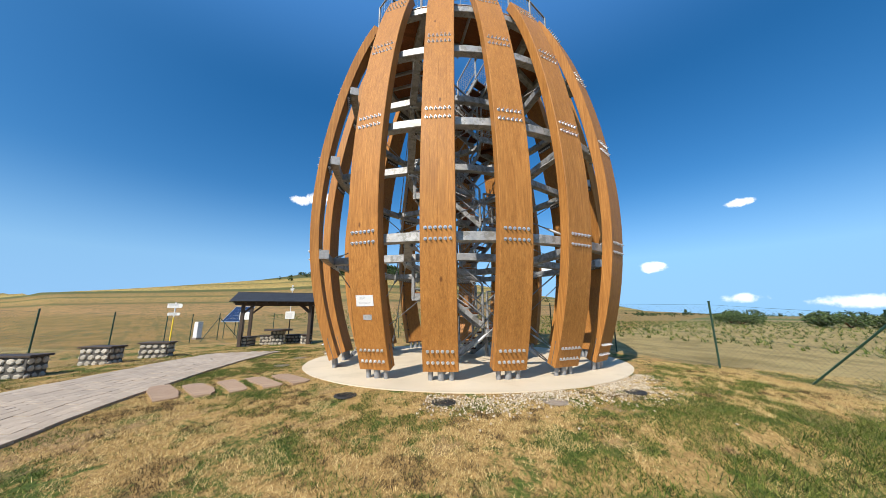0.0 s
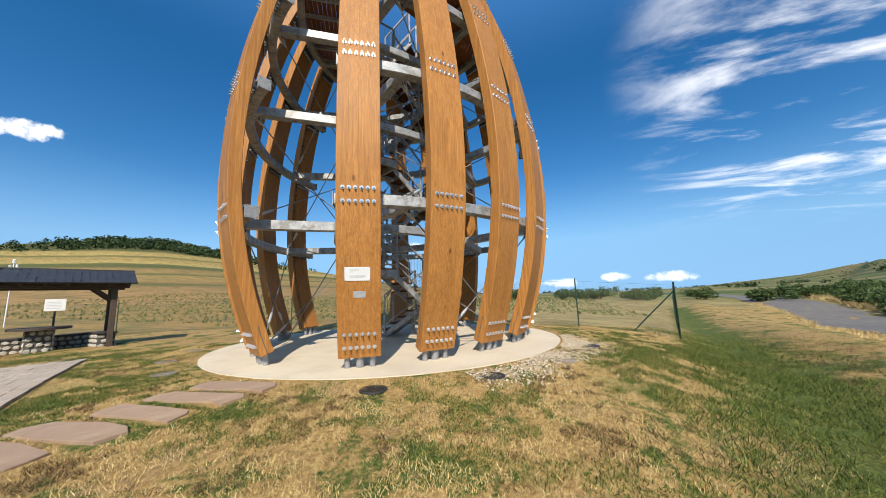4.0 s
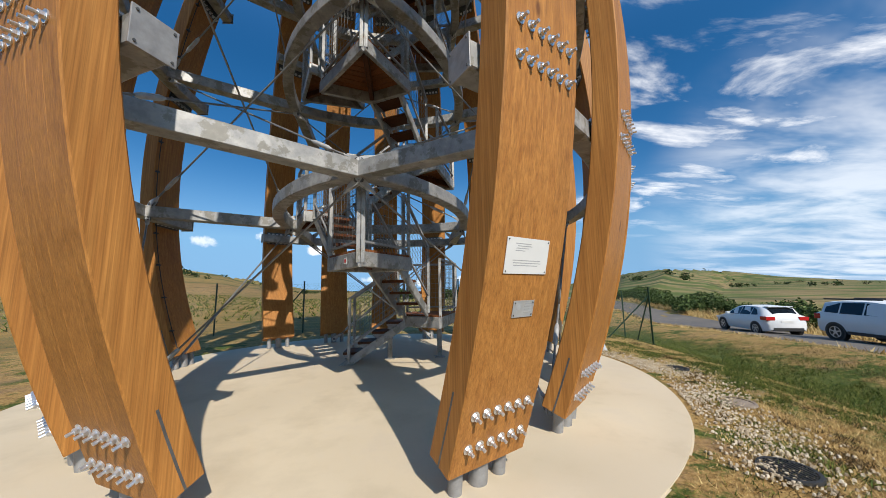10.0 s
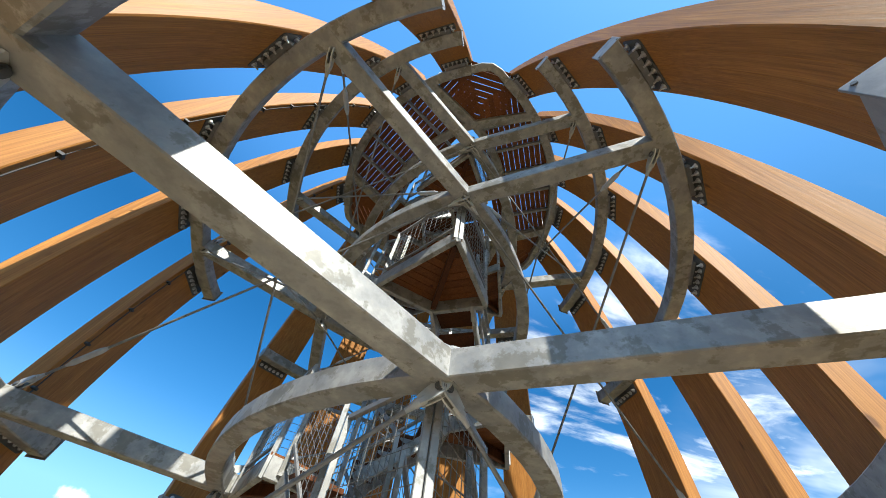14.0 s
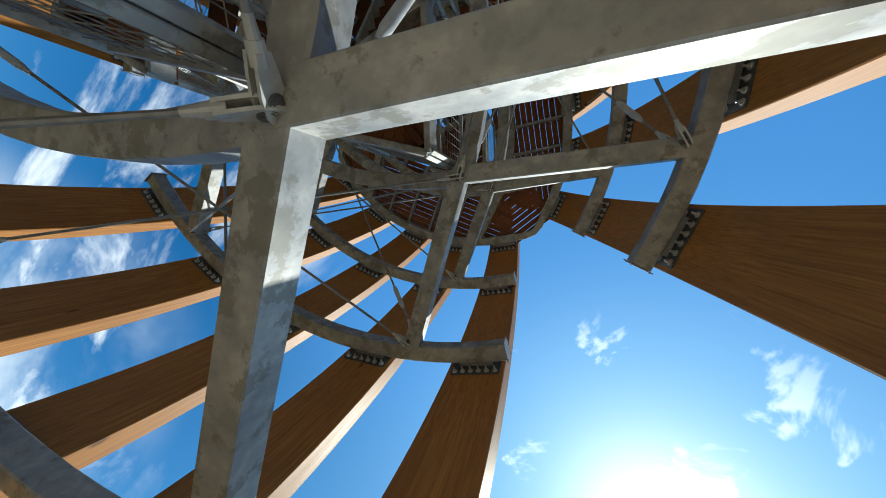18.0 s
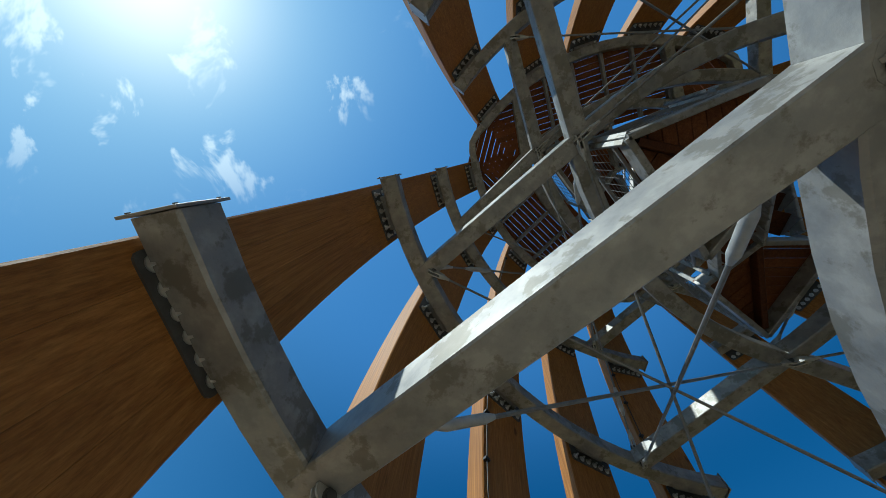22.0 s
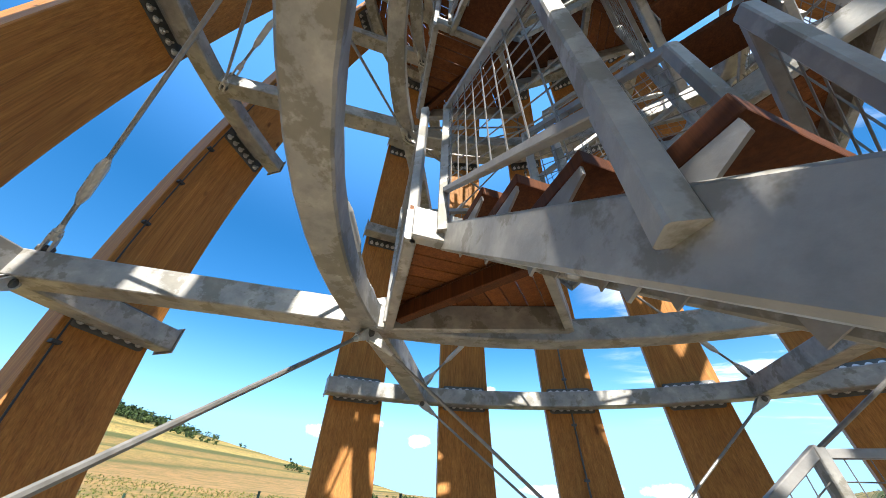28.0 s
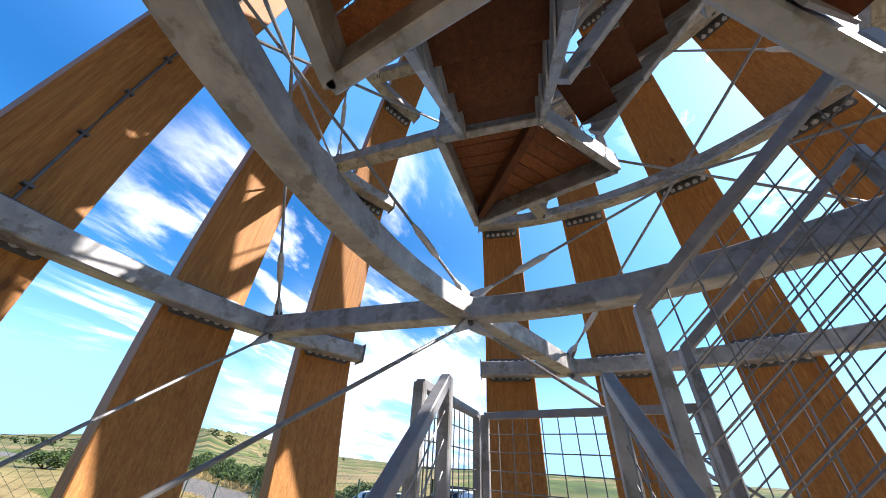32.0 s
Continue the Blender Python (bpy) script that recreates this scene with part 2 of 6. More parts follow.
def timber(name, light, dark, knot, tint=0.10):
    """Oiled larch: long grain along z, darker late wood, a few knots."""
    m = bpy.data.materials.new(name)
    m.use_nodes = True
    add, link = nodes_of(m.node_tree)
    coord = add("ShaderNodeTexCoord").outputs["Object"]
    info = add("ShaderNodeObjectInfo")
    shift = add("ShaderNodeVectorMath")
    shift.operation = "ADD"
    link(coord, shift.inputs[0])
    comb = add("ShaderNodeCombineXYZ")
    wide = math_node(add, link, "MULTIPLY", info.outputs["Random"], 40.0)
    link(wide, comb.inputs[0]), link(wide, comb.inputs[1]), link(wide, comb.inputs[2])
    link(comb.outputs[0], shift.inputs[1])
    grain = add("ShaderNodeMapping")
    grain.inputs["Scale"].default_value = (9, 9, 0.35)
    link(shift.outputs[0], grain.inputs["Vector"])
    n1 = add("ShaderNodeTexNoise", Scale=3.2, Detail=9, Roughness=0.62, Distortion=0.25)
    link(grain.outputs[0], n1.inputs["Vector"])
    cr = ramp(add, [(0.30, dark), (0.52, tuple((a + b) / 2 for a, b in zip(light, dark))), (0.70, light)])
    link(n1.outputs["Fac"], cr.inputs["Fac"])
    n2 = add("ShaderNodeTexNoise", Scale=0.9, Detail=5, Roughness=0.6)
    link(shift.outputs[0], n2.inputs["Vector"])
    hsv = add("ShaderNodeHueSaturation")
    link(cr.outputs["Color"], hsv.inputs["Color"])
    tone = add("ShaderNodeMapRange")
    tone.inputs["From Min"].default_value, tone.inputs["From Max"].default_value = 0.3, 0.7
    tone.inputs["To Min"].default_value, tone.inputs["To Max"].default_value = 0.90, 1.09
    link(n2.outputs["Fac"], tone.inputs["Value"])
    piece = add("ShaderNodeMapRange")
    piece.inputs["To Min"].default_value, piece.inputs["To Max"].default_value = 1 - tint, 1 + tint
    link(info.outputs["Random"], piece.inputs["Value"])
    lines = add("ShaderNodeMapping")
    lines.inputs["Scale"].default_value = (42, 42, 0.45)
    link(shift.outputs[0], lines.inputs["Vector"])
    n4 = add("ShaderNodeTexNoise", Scale=2.4, Detail=6, Roughness=0.7, Distortion=0.15)
    link(lines.outputs[0], n4.inputs["Vector"])
    late = add("ShaderNodeMapRange")
    late.inputs["From Min"].default_value, late.inputs["From Max"].default_value = 0.36, 0.62
    late.inputs["To Min"].default_value, late.inputs["To Max"].default_value = 0.70, 1.12
    link(n4.outputs["Fac"], late.inputs["Value"])
    whole = math_node(add, link, "MULTIPLY", tone.outputs[0], piece.outputs[0])
    link(math_node(add, link, "MULTIPLY", whole, late.outputs[0]), hsv.inputs["Value"])
    vor_map = add("ShaderNodeMapping")
    vor_map.inputs["Scale"].default_value = (1.0, 1.0, 0.42)
    link(shift.outputs[0], vor_map.inputs["Vector"])
    vor = add("ShaderNodeTexVoronoi", Scale=2.3)
    link(vor_map.outputs[0], vor.inputs["Vector"])
    kr = ramp(add, [(0.035, (1, 1, 1)), (0.075, (0, 0, 0))])
    link(vor.outputs["Distance"], kr.inputs["Fac"])
    mix = add("ShaderNodeMix")
    mix.data_type = "RGBA"
    link(math_node(add, link, "MULTIPLY", kr.outputs["Color"], 0.75), mix.inputs["Factor"])
    link(hsv.outputs[0], mix.inputs["A"])
    mix.inputs["B"].default_value = (*knot, 1)
    bsdf = add("ShaderNodeBsdfPrincipled")
    bsdf.inputs["Specular IOR Level"].default_value = 0.2
    link(mix.outputs["Result"], bsdf.inputs["Base Color"])
    rr = add("ShaderNodeMapRange")
    rr.inputs["To Min"].default_value, rr.inputs["To Max"].default_value = 0.42, 0.68
    link(n1.outputs["Fac"], rr.inputs["Value"])
    link(rr.outputs[0], bsdf.inputs["Roughness"])
    b = add("ShaderNodeBump", Strength=0.25, Distance=0.006)
    link(n1.outputs["Fac"], b.inputs["Height"])
    link(b.outputs[0], bsdf.inputs["Normal"])
    link(bsdf.outputs[0], add("ShaderNodeOutputMaterial").inputs[0])
    return m


WOOD = timber("oiled_larch", (0.450, 0.205, 0.054), (0.300, 0.122, 0.030), (0.085, 0.03, 0.011), tint=0.04)
DECK = timber("deck_board", (0.25, 0.092, 0.03), (0.155, 0.05, 0.016), (0.06, 0.02, 0.01), tint=0.2)
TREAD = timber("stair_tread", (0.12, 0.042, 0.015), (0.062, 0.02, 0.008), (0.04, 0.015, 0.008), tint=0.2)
STEEL = surface("galvanised_steel", [(0.36, (0.235, 0.24, 0.242)), (0.47, (0.295, 0.30, 0.302)), (0.53, (0.315, 0.315, 0.308)), (0.64, (0.395, 0.395, 0.388))], scale=7, rough=(0.42, 0.62), metal=0.35,
                bump=0.06, fine=90, blotch=(0.145, 0.135, 0.105), blotch_scale=5.0, blotch_amount=0.6, blotch_edge=(0.53, 0.58))
STEEL_DULL = surface("dull_zinc", [(0.3, (0.22, 0.22, 0.225)), (0.7, (0.33, 0.335, 0.34))], scale=14, rough=(0.45, 0.65), metal=0.4, bump=0.05, fine=120)
BRACKET = surface("dark_zinc_plate", [(0.3, (0.075, 0.078, 0.082)), (0.7, (0.15, 0.155, 0.16))], scale=10, rough=(0.4, 0.6), metal=0.5, bump=0.05)
BOLT = surface("bright_zinc_bolt", [(0.3, (0.55, 0.56, 0.58)), (0.7, (0.75, 0.76, 0.78))], scale=30, rough=(0.22, 0.4), metal=0.85, bump=0.03)
PALE_ZINC = surface("pale_zinc", [(0.3, (0.36, 0.365, 0.365)), (0.7, (0.50, 0.505, 0.50))], scale=16, rough=(0.4, 0.6), metal=0.35, bump=0.05, fine=120)
ROD = surface("tie_rod_steel", [(0.3, (0.17, 0.17, 0.165)), (0.7, (0.27, 0.265, 0.26))], scale=20, rough=(0.4, 0.6), metal=0.5, bump=0.05)
CONCRETE = surface("smooth_concrete", [(0.3, (0.48, 0.40, 0.285)), (0.55, (0.58, 0.49, 0.355)), (0.75, (0.62, 0.53, 0.40))], scale=1.4, rough=(0.7, 0.9), bump=0.12, fine=140,
                   blotch=(0.36, 0.30, 0.23), blotch_scale=0.7, blotch_amount=0.3, bump_dist=0.004)
# ---------------------------------------------------------------- mesh helpers
def mesh_of(name, bm, material, smooth=False):
    bmesh.ops.recalc_face_normals(bm, faces=bm.faces)
    me = bpy.data.meshes.new(name)
    if smooth:
        for f in bm.faces:
            f.smooth = True
    bm.to_mesh(me)
    bm.free()
    if smooth:
        me.set_sharp_from_angle(angle=radians(40))
    me.materials.append(material)
    return me


def part(name, bm, material, parent, label="", smooth=False, m=None):
    """One mesh object under a thing or a part."""
    ob = new(name, mesh_of(name, bm, material, smooth) if isinstance(bm, bmesh.types.BMesh) else bm)
    ob.parent = parent
    if m is not None:
        ob.matrix_basis = m
    if label:
        tagged(ob, label)
    return ob


def thing(name, label, category, group="", kind="", m=None):
    ob = tagged(new(name), label, category, group, kind)
    ob.empty_display_size = 0.2
    if m is not None:
        ob.matrix_basis = m
    return ob


def solid(name, bm, material, label, category, group="", kind="", m=None, smooth=False):
    ob = tagged(new(name, mesh_of(name, bm, material, smooth)), label, category, group, kind)
    if m is not None:
        ob.matrix_basis = m
    return ob


def box(bm, lo, hi, m=None, bevel=0.0):
    size = Vector(hi) - Vector(lo)
    at = Matrix.Translation((Vector(lo) + Vector(hi)) / 2) @ Matrix.Diagonal((*size, 1))
    r = bmesh.ops.create_cube(bm, size=1, matrix=(m or Matrix()) @ at)
    if bevel:
        edges = {e for v in r["verts"] for e in v.link_edges}
        bmesh.ops.bevel(bm, geom=list(edges), offset=bevel, segments=2, affect="EDGES", profile=0.6)
    return bm


def cyl(bm, a, b, r, seg=10, r2=None):
    a, b = Vector(a), Vector(b)
    d = b - a
    m = Matrix.Translation((a + b) / 2) @ d.to_track_quat("Z", "Y").to_matrix().to_4x4()
    bmesh.ops.create_cone(bm, cap_ends=True, segments=seg, radius1=r, radius2=r if r2 is None else r2, depth=d.length, matrix=m)
    return bm


def loft(bm, loops, caps=True):
    """Skin closed loops of equal length, one after another."""
    rings = [[bm.verts.new(p) for p in loop] for loop in loops]
    for a, b in zip(rings, rings[1:]):
        for i in range(len(a)):
            j = (i + 1) % len(a)
            bm.faces.new((a[i], a[j], b[j], b[i]))
    if caps:
        bm.faces.new(rings[0])
        bm.faces.new(rings[-1])
    return bm


def rect_loop(centre, side, up, w, h, c=0.0):
    """A rectangle round a centre, with its corners cut by c."""
    s, u = side * (w / 2), up * (h / 2)
    if not c:
        return [centre - s - u, centre + s - u, centre + s + u, centre - s + u]
    ds, du = side * c, up * c
    return [centre - s + ds - u, centre + s - ds - u, centre + s - u + du, centre + s + u - du, centre + s - ds + u, centre - s + ds + u, centre - s + u - du, centre - s - u + du]


UP = Vector((0, 0, 1))


def beam(bm, a, b, w, h, c=0.008):
    """A straight box section between two points."""
    a, b = Vector(a), Vector(b)
    t = (b - a).normalized()
    side = t.cross(UP)
    side = side.normalized() if side.length > 1e-4 else Vector((1, 0, 0))
    up = side.cross(t).normalized()
    return loft(bm, [rect_loop(p, side, up, w, h, c) for p in (a, b)])


def arc_beam(bm, p, a0, a1, r, z, w, h, centre=0.0, step=3.0, c=0.012):
    """A box section bent along an arc struck from a centre behind the axis."""
    n = max(2, int(abs(a1 - a0) / step) + 1)
    loops = []
    for i in range(n):
        a = p + a0 + (a1 - a0) * i / (n - 1)
        loops.append(rect_loop(polar(p + 180, centre) + polar(a, r, z), polar(a, 1), UP, w, h, c))
    return loft(bm, loops)


def pipe(bm, points, r, seg=8):
    points = [Vector(p) for p in points]
    loops = []
    for i, p in enumerate(points):
        t = (points[min(i + 1, len(points) - 1)] - points[max(i - 1, 0)]).normalized()
        s = t.cross(UP)
        s = s.normalized() if s.length > 1e-3 else Vector((1, 0, 0))
        u = s.cross(t)
        loops.append([p + (s * math.cos(k * math.tau / seg) + u * math.sin(k * math.tau / seg)) * r for k in range(seg)])
    return loft(bm, loops)


# ---------------------------------------------------------------- the tower's numbers
LEVELS = [2.71, 5.26, 7.46, 9.34]       # middle height of each ring
ARC_C = 1.465                              # each outer arc is struck from a centre this far behind the axis
RHO = [5.17, 5.06, 4.68, 4.06]             # its radius at each level
HUB_R = [2.10, 2.04, 2.01, 1.93]           # corners of the inner three-sided ring
HUB_C = 2.2
PETALS = [-30.0, 90.0, 210.0]
GAPS = [-90.0, 30.0, 150.0]
RIB_STEP, STUB, NODE = 15.7, 35.7, 22.3
SEC = 0.19
RIB_W, RIB_T = 0.68, 0.22
_fit = np.polyfit([0.17, 0.46, 1.0, 1.57, 2.8, 4.0, 5.38, 6.5, 7.6, 8.6, 9.45, 9.85],
                  [4.88, 4.98, 5.16, 5.31, 5.51, 5.54, 5.43, 5.26, 5.02, 4.73, 4.40, 4.22], 5)


def rib_outer(z):
    return float(np.polyval(_fit, z))


def rib_slope(z):
    return float(np.polyval(np.polyder(_fit), z))


def arc_point(p, psi, rho, z=0.0, c=ARC_C):
    """A point of petal p's arc, psi degrees from its middle."""
    return polar(p + 180, c) + polar(p + psi, rho, z)


def node_at(petal, side, level, inset=0.0):
    """An outer node: petal 0 to 2, side -1 or 1; level -1 is the foot on the slab."""
    if level < 0:
        return arc_point(PETALS[petal], side * RIB_STEP, 4.61, 0.10)
    return arc_point(PETALS[petal], side * NODE, RHO[level] - inset, LEVELS[level])


def hub_at(gap, level):
    return polar(GAPS[gap], HUB_R[level], LEVELS[level])


def hub_arc(level):
    """Radius and half angle of the inner ring's three arcs."""
    tip = polar(60, HUB_R[level]) + Vector((HUB_C, 0, 0))
    return tip.length, math.degrees(math.atan2(tip.y, tip.x))

# ---------------------------------------------------------------- timber ribs
def rib_frame(z, off):
    """A point off metres inside the rib's outer face, and the outward normal there, in the plane x, z."""
    n = Vector((1, 0, -rib_slope(z))).normalized()
    return Vector((rib_outer(z), 0, z)) - n * off, n


def build_rib():
    rib = thing("timber_rib", "tall curved orange-brown glued larch rib bolted to galvanised steel", "timber rib", "ribs of the tower")
    zs = [0.17 + (9.85 - 0.17) * i / 40 for i in range(41)]
    widths = [0.185, 0.155, 0.175, 0.165]
    y = -RIB_W / 2
    for w in widths:
        bm = bmesh.new()
        y0, y1 = y + 0.0002, y + w - 0.0002
        y += w
        loops = []
        for z in zs:
            o, n = rib_frame(z, 0.0)
            i = o - n * RIB_T
            c0, c1 = (0.009 if w == widths[0] else 0.0012), (0.009 if w == widths[-1] else 0.0012)
            loops.append([Vector((o.x, y0 + c0, o.z)), Vector((o.x, y1 - c1, o.z)), Vector((o.x - n.x * c1, y1, o.z - n.z * c1)), Vector((i.x + n.x * c1, y1, i.z + n.z * c1)),
                          Vector((i.x, y1 - c1, i.z)), Vector((i.x, y0 + c0, i.z)), Vector((i.x + n.x * c0, y0, i.z + n.z * c0)), Vector((o.x - n.x * c0, y0, o.z - n.z * c0))])
        part("lamella", loft(bm, loops), WOOD, rib)
    # bolts through the rib, with a washer and a nut
    bm = bmesh.new()
    cyl(bm, (0, 0, 0), (0, 0, 0.006), 0.033, 14)
    cyl(bm, (0, 0, 0.006), (0, 0, 0.026), 0.021, 6)
    cyl(bm, (0, 0, 0.026), (0, 0, 0.058), 0.011, 8)
    bolt = mesh_of("bolt", bm, BOLT)
    spots = [0.34, 0.55] + [h + d for h in LEVELS for d in (-0.105, 0.105)]
    for z in spots:
        o, n = rib_frame(z, 0.0)
        for k in range(6):
            yy = (k - 2.5) * 0.094
            part("bolt", bolt, None, rib, m=Matrix.Translation((o.x, yy, o.z)) @ n.to_track_quat("Z", "Y").to_matrix().to_4x4())
        if z > 0.6:
            i, n = rib_frame(z, RIB_T + 0.012)
            for k in range(6):
                yy = (k - 2.5) * 0.094
                part("bolt", bolt, None, rib, m=Matrix.Translation((i.x, yy, i.z)) @ (-n).to_track_quat("Z", "Y").to_matrix().to_4x4())
    # dark plates on the inner face at every ring
    for h in LEVELS:
        o, n = rib_frame(h, RIB_T + 0.006)
        t = Vector((-n.z, 0, n.x))
        bm = bmesh.new()
        loop = []
        for sy, sz in ((-1, -1), (1, -1), (1, 1), (-1, 1)):
            for q in range(4):
                a = math.atan2(sz, sy) - math.pi / 4 + q * math.pi / 6
                loop.append((sy * 0.255 + 0.035 * math.cos(a), sz * 0.125 + 0.035 * math.sin(a)))
        loft(bm, [[o + Vector((0, p, 0)) + t * q + n * d for p, q in loop] for d in (-0.006, 0.006)])
        part("bracket_plate", bm, BRACKET, rib, "dark zinc bracket plate with bolts")
    # slotted-in plate and feet
    bm = bmesh.new()
    loops = []
    for z in (0.17, 0.3, 0.5, 0.66):
        o, n = rib_frame(z, RIB_T * 0.5)
        loops.append([o + Vector((0, -RIB_W / 2 - 0.0012, 0)) - n * 0.007, o + Vector((0, RIB_W / 2 + 0.0012, 0)) - n * 0.007, o + Vector((0, RIB_W / 2 + 0.0012, 0)) + n * 0.007, o + Vector((0, -RIB_W / 2 - 0.0012, 0)) + n * 0.007])
    part("slot_plate", loft(bm, loops), BRACKET, rib, "dark steel plate let into the rib's end")
    for yy, r in ((-0.2, 0.048), (0.0, 0.066), (0.2, 0.048)):
        bm = bmesh.new()
        o, n = rib_frame(0.2, RIB_T * 0.5)
        cyl(bm, (o.x - 0.03, yy, 0.0), (o.x, yy, 0.24), r, 18)
        part("foot", bm, STEEL_DULL, rib, "grey steel tube foot", smooth=True)
    return rib


def rib_pose(p, k):
    return Matrix.Translation(polar(p + 180, ARC_C)) @ pose(0, 0, 0, 0, 0, p + RIB_STEP * (k - 2))


def place_ribs():
    first = build_rib()
    for p in PETALS:
        for k in range(5):
            if p == PETALS[0] and k == 0:
                first.matrix_basis = rib_pose(p, k)
            else:
                copy_thing(first, rib_pose(p, k))


# ---------------------------------------------------------------- steel frames
def build_frame(level):
    h, rho = LEVELS[level], RHO[level]
    f = thing("steel_frame", "welded galvanised steel ring of outer arcs, inner ring and spokes", "steel frame", "ring frames of the tower", m=pose(0, 0, h))
    for p in PETALS:
        arc = part("outer_arc", arc_beam(bmesh.new(), p, -STUB, STUB, rho, 0, SEC, SEC, ARC_C), STEEL, f, smooth=True)
        for s in (-1, 1):
            a = s * (STUB + 0.1)
            bm = bmesh.new()
            m = Matrix.Translation(arc_point(p, a, rho)) @ pose(0, 0, 0, 0, 0, p + a)
            box(bm, (-0.115, -0.006, -0.115), (0.115, 0.006, 0.115), m, 0.003)
            part("end_plate", bm, STEEL_DULL, arc, "pale zinc end plate")
            for u in (-1, 1):
                for v in (-1, 1):
                    bm = bmesh.new()
                    cyl(bm, m @ Vector((u * 0.09, 0, v * 0.09)), m @ Vector((u * 0.09, s * 0.012, v * 0.09)), 0.008, 8)
                    part("screw", bm, BRACKET, arc)
        for k in range(5):
            # short bearer between the arc and the rib's plate
            a = RIB_STEP * (k - 2)
            face = rib_outer(h) - RIB_T - 0.012
            bm = bmesh.new()
            beam(bm, arc_point(p, a, rho + SEC / 2 - 0.03), arc_point(p, a, face + 0.004), 0.40, 0.06)
            part("bearer", bm, STEEL_DULL, f)
    r, half = hub_arc(level)
    for p in PETALS:
        part("inner_arc", arc_beam(bmesh.new(), p, -half, half, r, 0, SEC * 0.95, SEC + 0.003, HUB_C, 4), STEEL, f, smooth=True)
    for g in range(3):
        for petal, side in ((g, -1), ((g + 2) % 3, 1)):
            a = polar(GAPS[g], HUB_R[level] - 0.03)
            b = node_at(petal, side, level) - Vector((0, 0, h))
            part("spoke", beam(bmesh.new(), a, b, SEC, SEC + 0.007 + 0.003 * side), STEEL, f)
        bm = bmesh.new()
        cyl(bm, polar(GAPS[g], HUB_R[level] - 0.02, -SEC / 2 - 0.006), polar(GAPS[g], HUB_R[level] - 0.02, SEC / 2 + 0.006), 0.085, 12)
        part("hub_joint", bm, STEEL, f, smooth=True)
    return f


# ---------------------------------------------------------------- tie rods
def tie_rod(a, b, sleeve=0.55):
    """A rod between two points; its turnbuckle sits sleeve metres from the first end, or from the second if negative."""
    a, b = Vector(a), Vector(b)
    d = (b - a).normalized()
    a2, b2 = a + d * 0.12, b - d * 0.12
    rod = thing("tie_rod", "thin grey steel tie rod with a turnbuckle between forked ends", "tie rod", "tie rods", m=Matrix.Translation(a))
    part("rod", cyl(bmesh.new(), a2 - a, b2 - a, 0.0135, 8), ROD, rod, smooth=True)
    for p, q, name in ((a2, d, "fork"), (b2, -d, "fork")):
        bm = bmesh.new()
        side = q.cross(UP).normalized()
        for s in (-1, 1):
            loft(bm, [rect_loop(p - a + q * t + side * (s * 0.02), side, side.cross(q), 0.014, w) for t, w in ((-0.165, 0.05), (-0.14, 0.082), (-0.08, 0.092), (-0.02, 0.075), (0.04, 0.05))])
        cyl(bm, p - a + q * 0.0, p - a + q * 0.07, 0.03, 12, 0.027)
        cyl(bm, p - a + q * 0.07, p - a + q * 0.13, 0.021, 12, 0.015)
        part(name, bm, PALE_ZINC, rod, "pale zinc fork end")
        bm = bmesh.new()
        cyl(bm, p - a - q * 0.1 - side * 0.042, p - a - q * 0.1 + side * 0.042, 0.021, 12)
        cyl(bm, p - a - q * 0.1 - side * 0.034, p - a - q * 0.1 + side * 0.034, 0.03, 12)
        part("pin", bm, BRACKET, rod, "dark steel pin")
    c = (a2 + d * sleeve if sleeve > 0 else b2 + d * sleeve) - a
    bm = bmesh.new()
    cyl(bm, c - d * 0.12, c + d * 0.12, 0.031, 14)
    cyl(bm, c + d * 0.12, c + d * 0.19, 0.031, 14, 0.015)
    cyl(bm, c - d * 0.19, c - d * 0.12, 0.015, 14, 0.031)
    part("turnbuckle", bm, PALE_ZINC, rod, "pale zinc turnbuckle", smooth=True)
    return rod


def place_rods():
    drop = Vector((0, 0, -0.06))
    for level in range(3):
        for g in range(3):
            for petal, side in ((g, 1), ((g + 2) % 3, -1)):
                a = hub_at(g, level)
                # from the hub down to the far node or foot below
                tie_rod(a + drop * 1.8, node_at(petal, side, level - 1, 0.13) + (Vector((0, 0, 0.12)) if level else Vector()), sleeve=-0.5)
                # and up
                if level < 2:
                    tie_rod(a - drop * 1.9, node_at(petal, side, level + 1, 0.13) + drop * 1.9)
        for petal in range(3) if level == 0 else ():
            for side in (-1, 1):
                tie_rod(node_at(petal, side, level, 0.11) + drop * 1.9, node_at(petal, -side, level - 1, 0.13 + 0.03 * side) - (drop * 1.9 if level else Vector()), sleeve=-0.9)


# ---------------------------------------------------------------- stairs
CORE_R, CORE_W, RISE, FIRST = 1.86, 0.60, 0.950, 0.87
LAND_OUT = 1.26   # a landing reaches further along the side where the next flight leaves
CORE_D = CORE_W * math.sqrt(3)
CORNERS = [polar(a, CORE_R) for a in GAPS]


def going(k):
    """Corner, deck height, and the unit ways along both sides, of the k-th landing; the climb turns from corner 1 to 0 to 2."""
    g = (1, 0, 2)[k % 3]
    nxt, prv = CORNERS[(0, 2, 1)[k % 3]], CORNERS[(2, 1, 0)[k % 3]]
    v = CORNERS[g]
    return v, FIRST + RISE * k, (nxt - v).normalized(), (prv - v).normalized()


